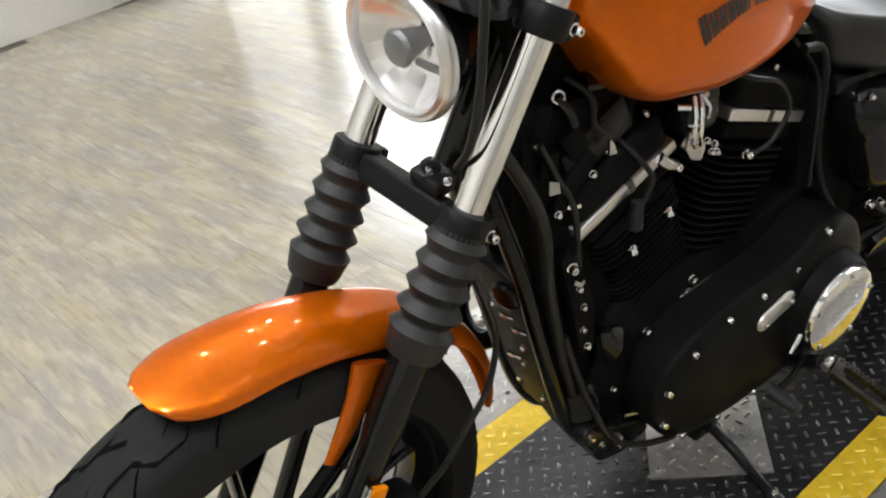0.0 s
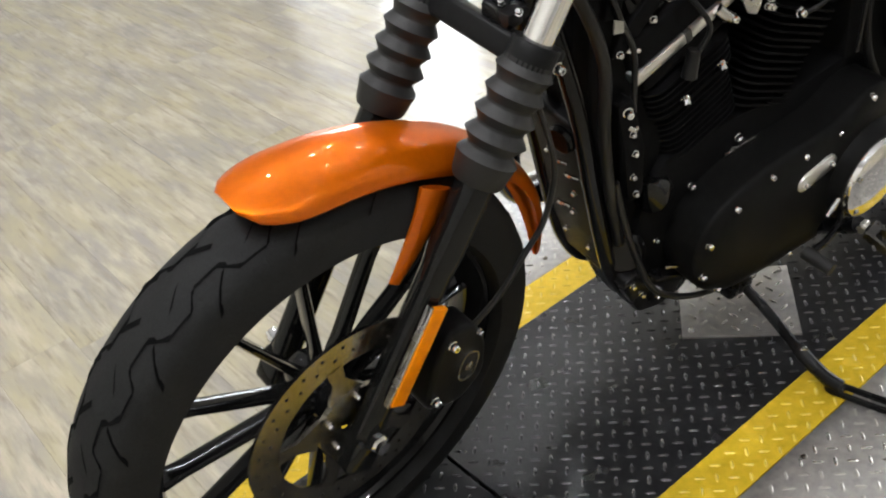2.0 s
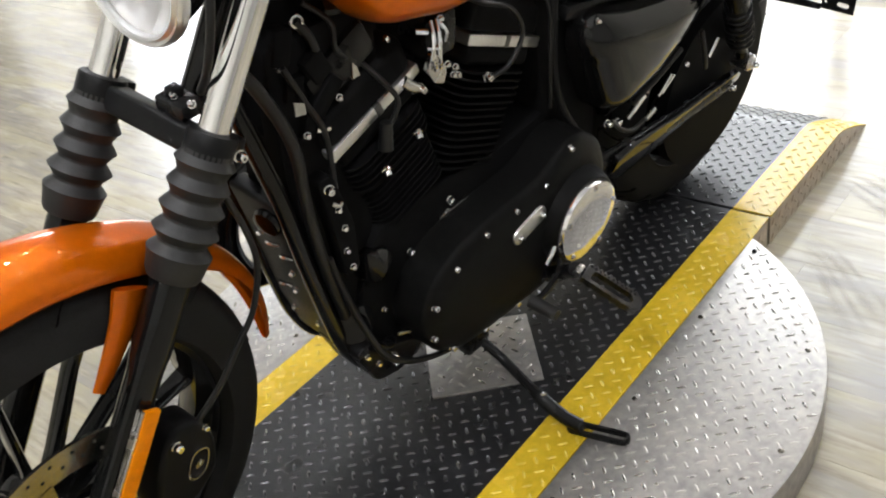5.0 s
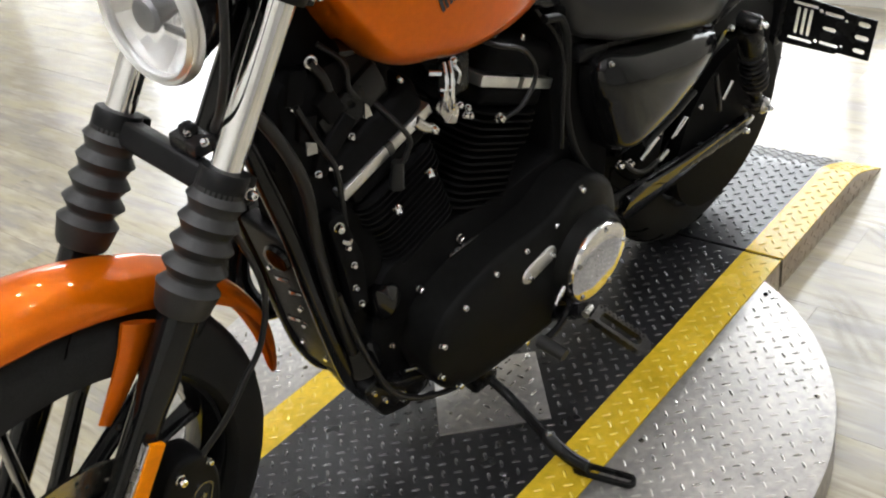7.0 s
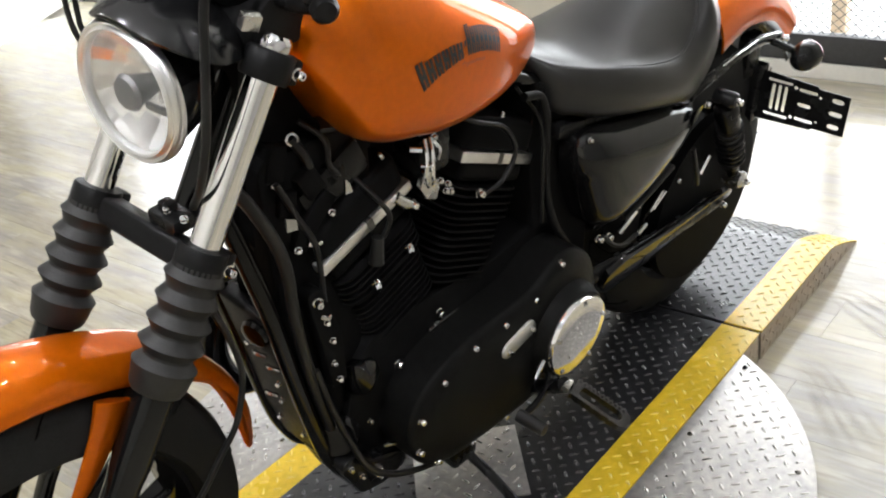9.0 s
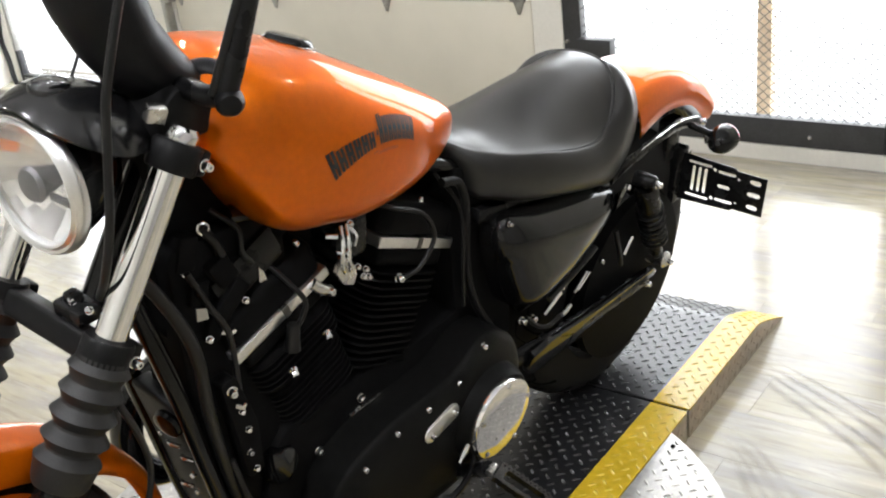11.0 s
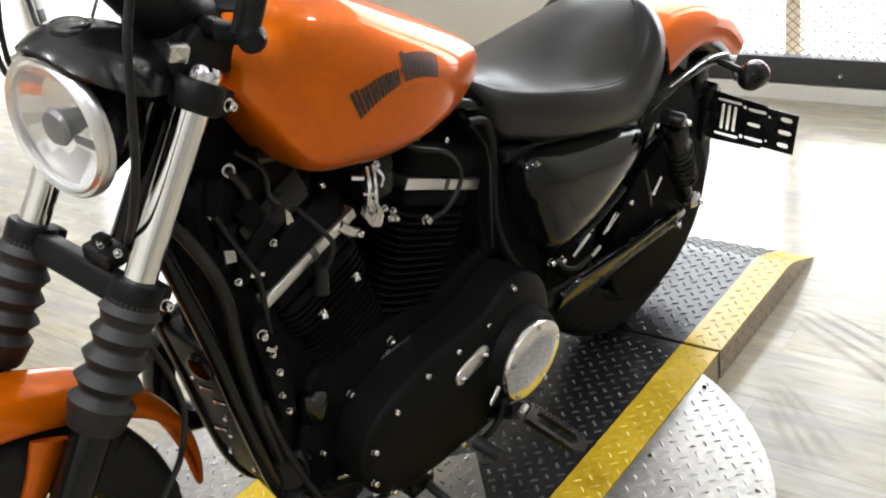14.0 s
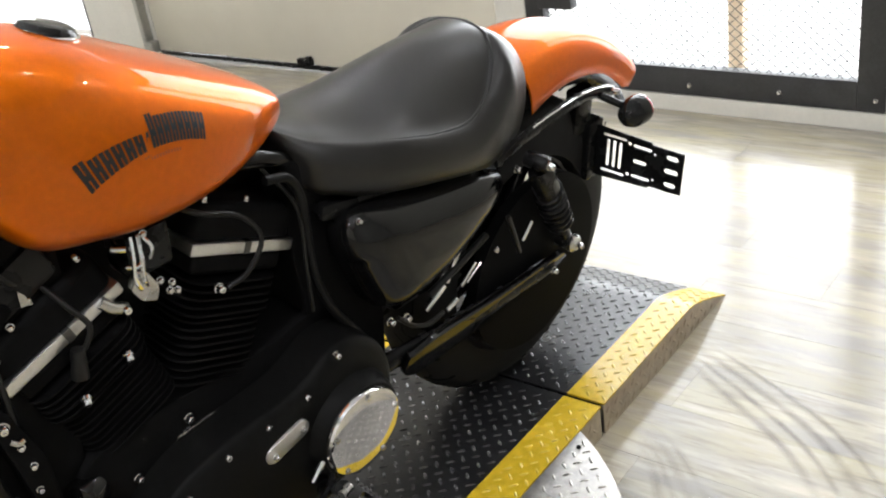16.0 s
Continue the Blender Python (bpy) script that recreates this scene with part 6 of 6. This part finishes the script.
slab(bm, out, 0.012, pg, [rounded([(0.014, -0.012), (0.090, -0.012), (0.098, 0.0), (0.090, 0.012), (0.014, 0.012)], 0.006)])
for k in range(11):
    for side in (-1, 1):
        box(bm, (0.006 + 0.0088 * k, side * 0.0185, 0.0125), (0.0042, 0.005, 0.004), pg)
part("foot_peg", bm, PEG_STEEL, pegs, "toothed black metal foot peg")

stand = new("side_stand")
stand.parent = bike
tagged(stand, "black side stand folded out onto the plate")
bm = bmesh.new()
pipe(bm, [(0.780, -0.115, 0.155), (0.790, -0.160, 0.128), (0.784, -0.215, 0.115), (0.777, -0.270, 0.103), (0.782, -0.315, 0.085), (0.792, -0.345, 0.074)], lambda t: 0.0095 + 0.0035 * min(1.0, max(0.0, (t - 0.5) / 0.1)), 12, 6)
part("stand_leg", bm, BLACK_SATIN, stand)
bm = bmesh.new()
box(bm, (0.77, -0.11, 0.165), (0.06, 0.04, 0.05), I4, 0.008)
part("stand_bracket", bm, BLACK_SATIN, stand)
bm = bmesh.new()
fm = Matrix.Translation((0.788, -0.330, 0.0605)) @ pose(0, 0, 0, 0, 0, -75) @ pose(0, 0, 0, 0, -9.7, 0)
slab(bm, capsule(0.050, 0.0, 0.118, 0.028), 0.010, fm, [capsule(0.062, 0.0, 0.080, 0.013)], bevel=0.002)
part("stand_foot", bm, BLACK_SATIN, stand, "looped black foot")
bolt(stand, (0.777, -0.270, 0.113), (0, -0.3, 1), BOLT)

# --- swingarm, belt guard, shocks
for s in (-1, 1):
    bm = bmesh.new()
    pipe(bm, [(1.10, s * 0.11, 0.35), (1.30, s * 0.12, 0.335), (1.50, s * 0.125, 0.325), (1.60, s * 0.125, 0.322)], 0.020, 12, 5, 0.7)
    arm = part("swingarm", bm, BLACK_SATIN, bike, "black swingarm")
    bolt(arm, (1.585, s * 0.142, 0.322), (0, s, 0), BOLT_BIG)
    shock = new("rear_shock")
    shock.parent = bike
    tagged(shock, "black coil-over shock absorber")
    a, b = Vector((1.50, s * 0.150, 0.611)), Vector((1.650, s * 0.130, 0.356))
    d = (b - a).normalized()
    bm = bmesh.new()
    lathe(bm, [(0.0, 0.0), (0.020, 0.0), (0.024, 0.012), (0.0255, 0.03), (0.0255, 0.13), (0.022, 0.14), (0.0, 0.14)], frame_to(a + d * 0.02, d), 24)
    part("shock_cover", bm, BLACK_SATIN, shock)
    bm = bmesh.new()
    m = frame_to(a + d * 0.10, d)
    pipe(bm, [m @ Vector((0.0265 * math.cos(t), 0.0265 * math.sin(t), 0.0028 * t)) for t in (k * 0.5 for k in range(88))], 0.0042, 8, 1)
    part("coil_spring", bm, BLACK_SATIN, shock)
    bm = bmesh.new()
    rod(bm, a + d * 0.16, b, 0.013, seg=16)
    part("shock_rod", bm, BLACK_SATIN, shock)
    for q, rr, mt in ((a, 0.016, BLACK_SATIN), (b, 0.019, BRUSHED)):
        bm = bmesh.new()
        lathe(bm, [(0.0, -0.020), (rr, -0.020), (rr, 0.020), (rr * 0.7, 0.026), (0.0, 0.026)], frame_to(q, (0, s, 0)), 20)
        part("shock_eye", bm, mt, shock)
        bolt(shock, q + Vector((0, s * 0.026, 0)), (0, s, 0), BOLT_BIG)
bm = bmesh.new()
slab(bm, rounded([(1.16, 0.365), (1.22, 0.372), (1.42, 0.350), (1.63, 0.345), (1.655, 0.318), (1.60, 0.285), (1.42, 0.280), (1.20, 0.285), (1.16, 0.31)], 0.015), 0.014, Matrix.Translation((0, -0.122, 0.335)) @ Matrix.Rotation(radians(17), 4, "X") @ Matrix.Translation((0, 0, -0.335)) @ side_frame(Vector((0, 0, 0))), bevel=0.002)
part("belt_guard", bm, GLOSS_PANEL, bike, "gloss black belt guard mirroring the yellow band")
# solid black pulley and added disc close the wheel's gaps so it reads shaded
bm = bmesh.new()
slab(bm, circle(1.585, 0.322, 0.196, 64), 0.024, side_frame(Vector((0, -0.080, 0))))
part("belt_pulley", bm, BLACK_FIN, bike, "black rear belt pulley, solid to keep the wheel dark")
bm = bmesh.new()
slab(bm, circle(1.585, 0.322, 0.165, 48), 0.006, side_frame(Vector((0, 0.086, 0))))
part("rear_disc", bm, BLACK_SATIN, bike, "added rear brake disc, solid and black for shade")
bm = bmesh.new()
box(bm, (1.29, 0.0, 0.50), (0.20, 0.16, 0.20), I4, 0.02)
box(bm, (1.17, 0.0, 0.58), (0.16, 0.15, 0.17), I4, 0.02)
part("battery_box", bm, BLACK_SATIN, bike)
for pts, r in (([(1.19, -0.10, 0.46), (1.28, -0.105, 0.47), (1.37, -0.10, 0.50), (1.45, -0.09, 0.55)], 0.006), ([(1.26, -0.10, 0.42), (1.34, -0.105, 0.45), (1.42, -0.10, 0.47)], 0.007), ([(1.46, -0.12, 0.50), (1.48, -0.125, 0.44), (1.50, -0.12, 0.40)], 0.005)):
    bm = bmesh.new()
    pipe(bm, pts, r, 10, 6)
    part("hose", bm, CABLE, bike)
for p in ((1.30, -0.09, 0.445), (1.365, -0.095, 0.50), (1.44, -0.10, 0.43), (1.18, -0.115, 0.425), (1.13, -0.125, 0.45), (1.47, -0.125, 0.60)):
    bolt(bike, p, (0, -1, 0), BOLT_BIG)
bm = bmesh.new()
rod(bm, (1.255, -0.095, 0.385), (1.30, -0.10, 0.42), 0.007, seg=12)
rod(bm, (1.31, -0.098, 0.42), (1.345, -0.10, 0.485), 0.0055, seg=12)
part("bright_link", bm, CHROME, bike, "bright rods behind the side cover")
# chrome rods added to stand for bright reflections and gaps near the wheel
for p, q, r in (((1.290, -0.116, 0.376), (1.318, -0.116, 0.386), 0.006), ((1.335, -0.112, 0.405), (1.375, -0.112, 0.437), 0.0035), ((1.355, -0.108, 0.40), (1.395, -0.108, 0.425), 0.003), ((1.510, -0.118, 0.420), (1.538, -0.118, 0.452), 0.005)):
    bm = bmesh.new()
    rod(bm, p, q, r, seg=10)
    part("glint_rod", bm, CHROME, bike, "short chrome rod standing for a glint")
bm = bmesh.new()
pipe(bm, [(1.157, -0.12, 0.438), (1.19, -0.125, 0.405), (1.23, -0.125, 0.385), (1.275, -0.12, 0.382)], 0.0045, 8, 6)
part("hose", bm, CABLE, bike)
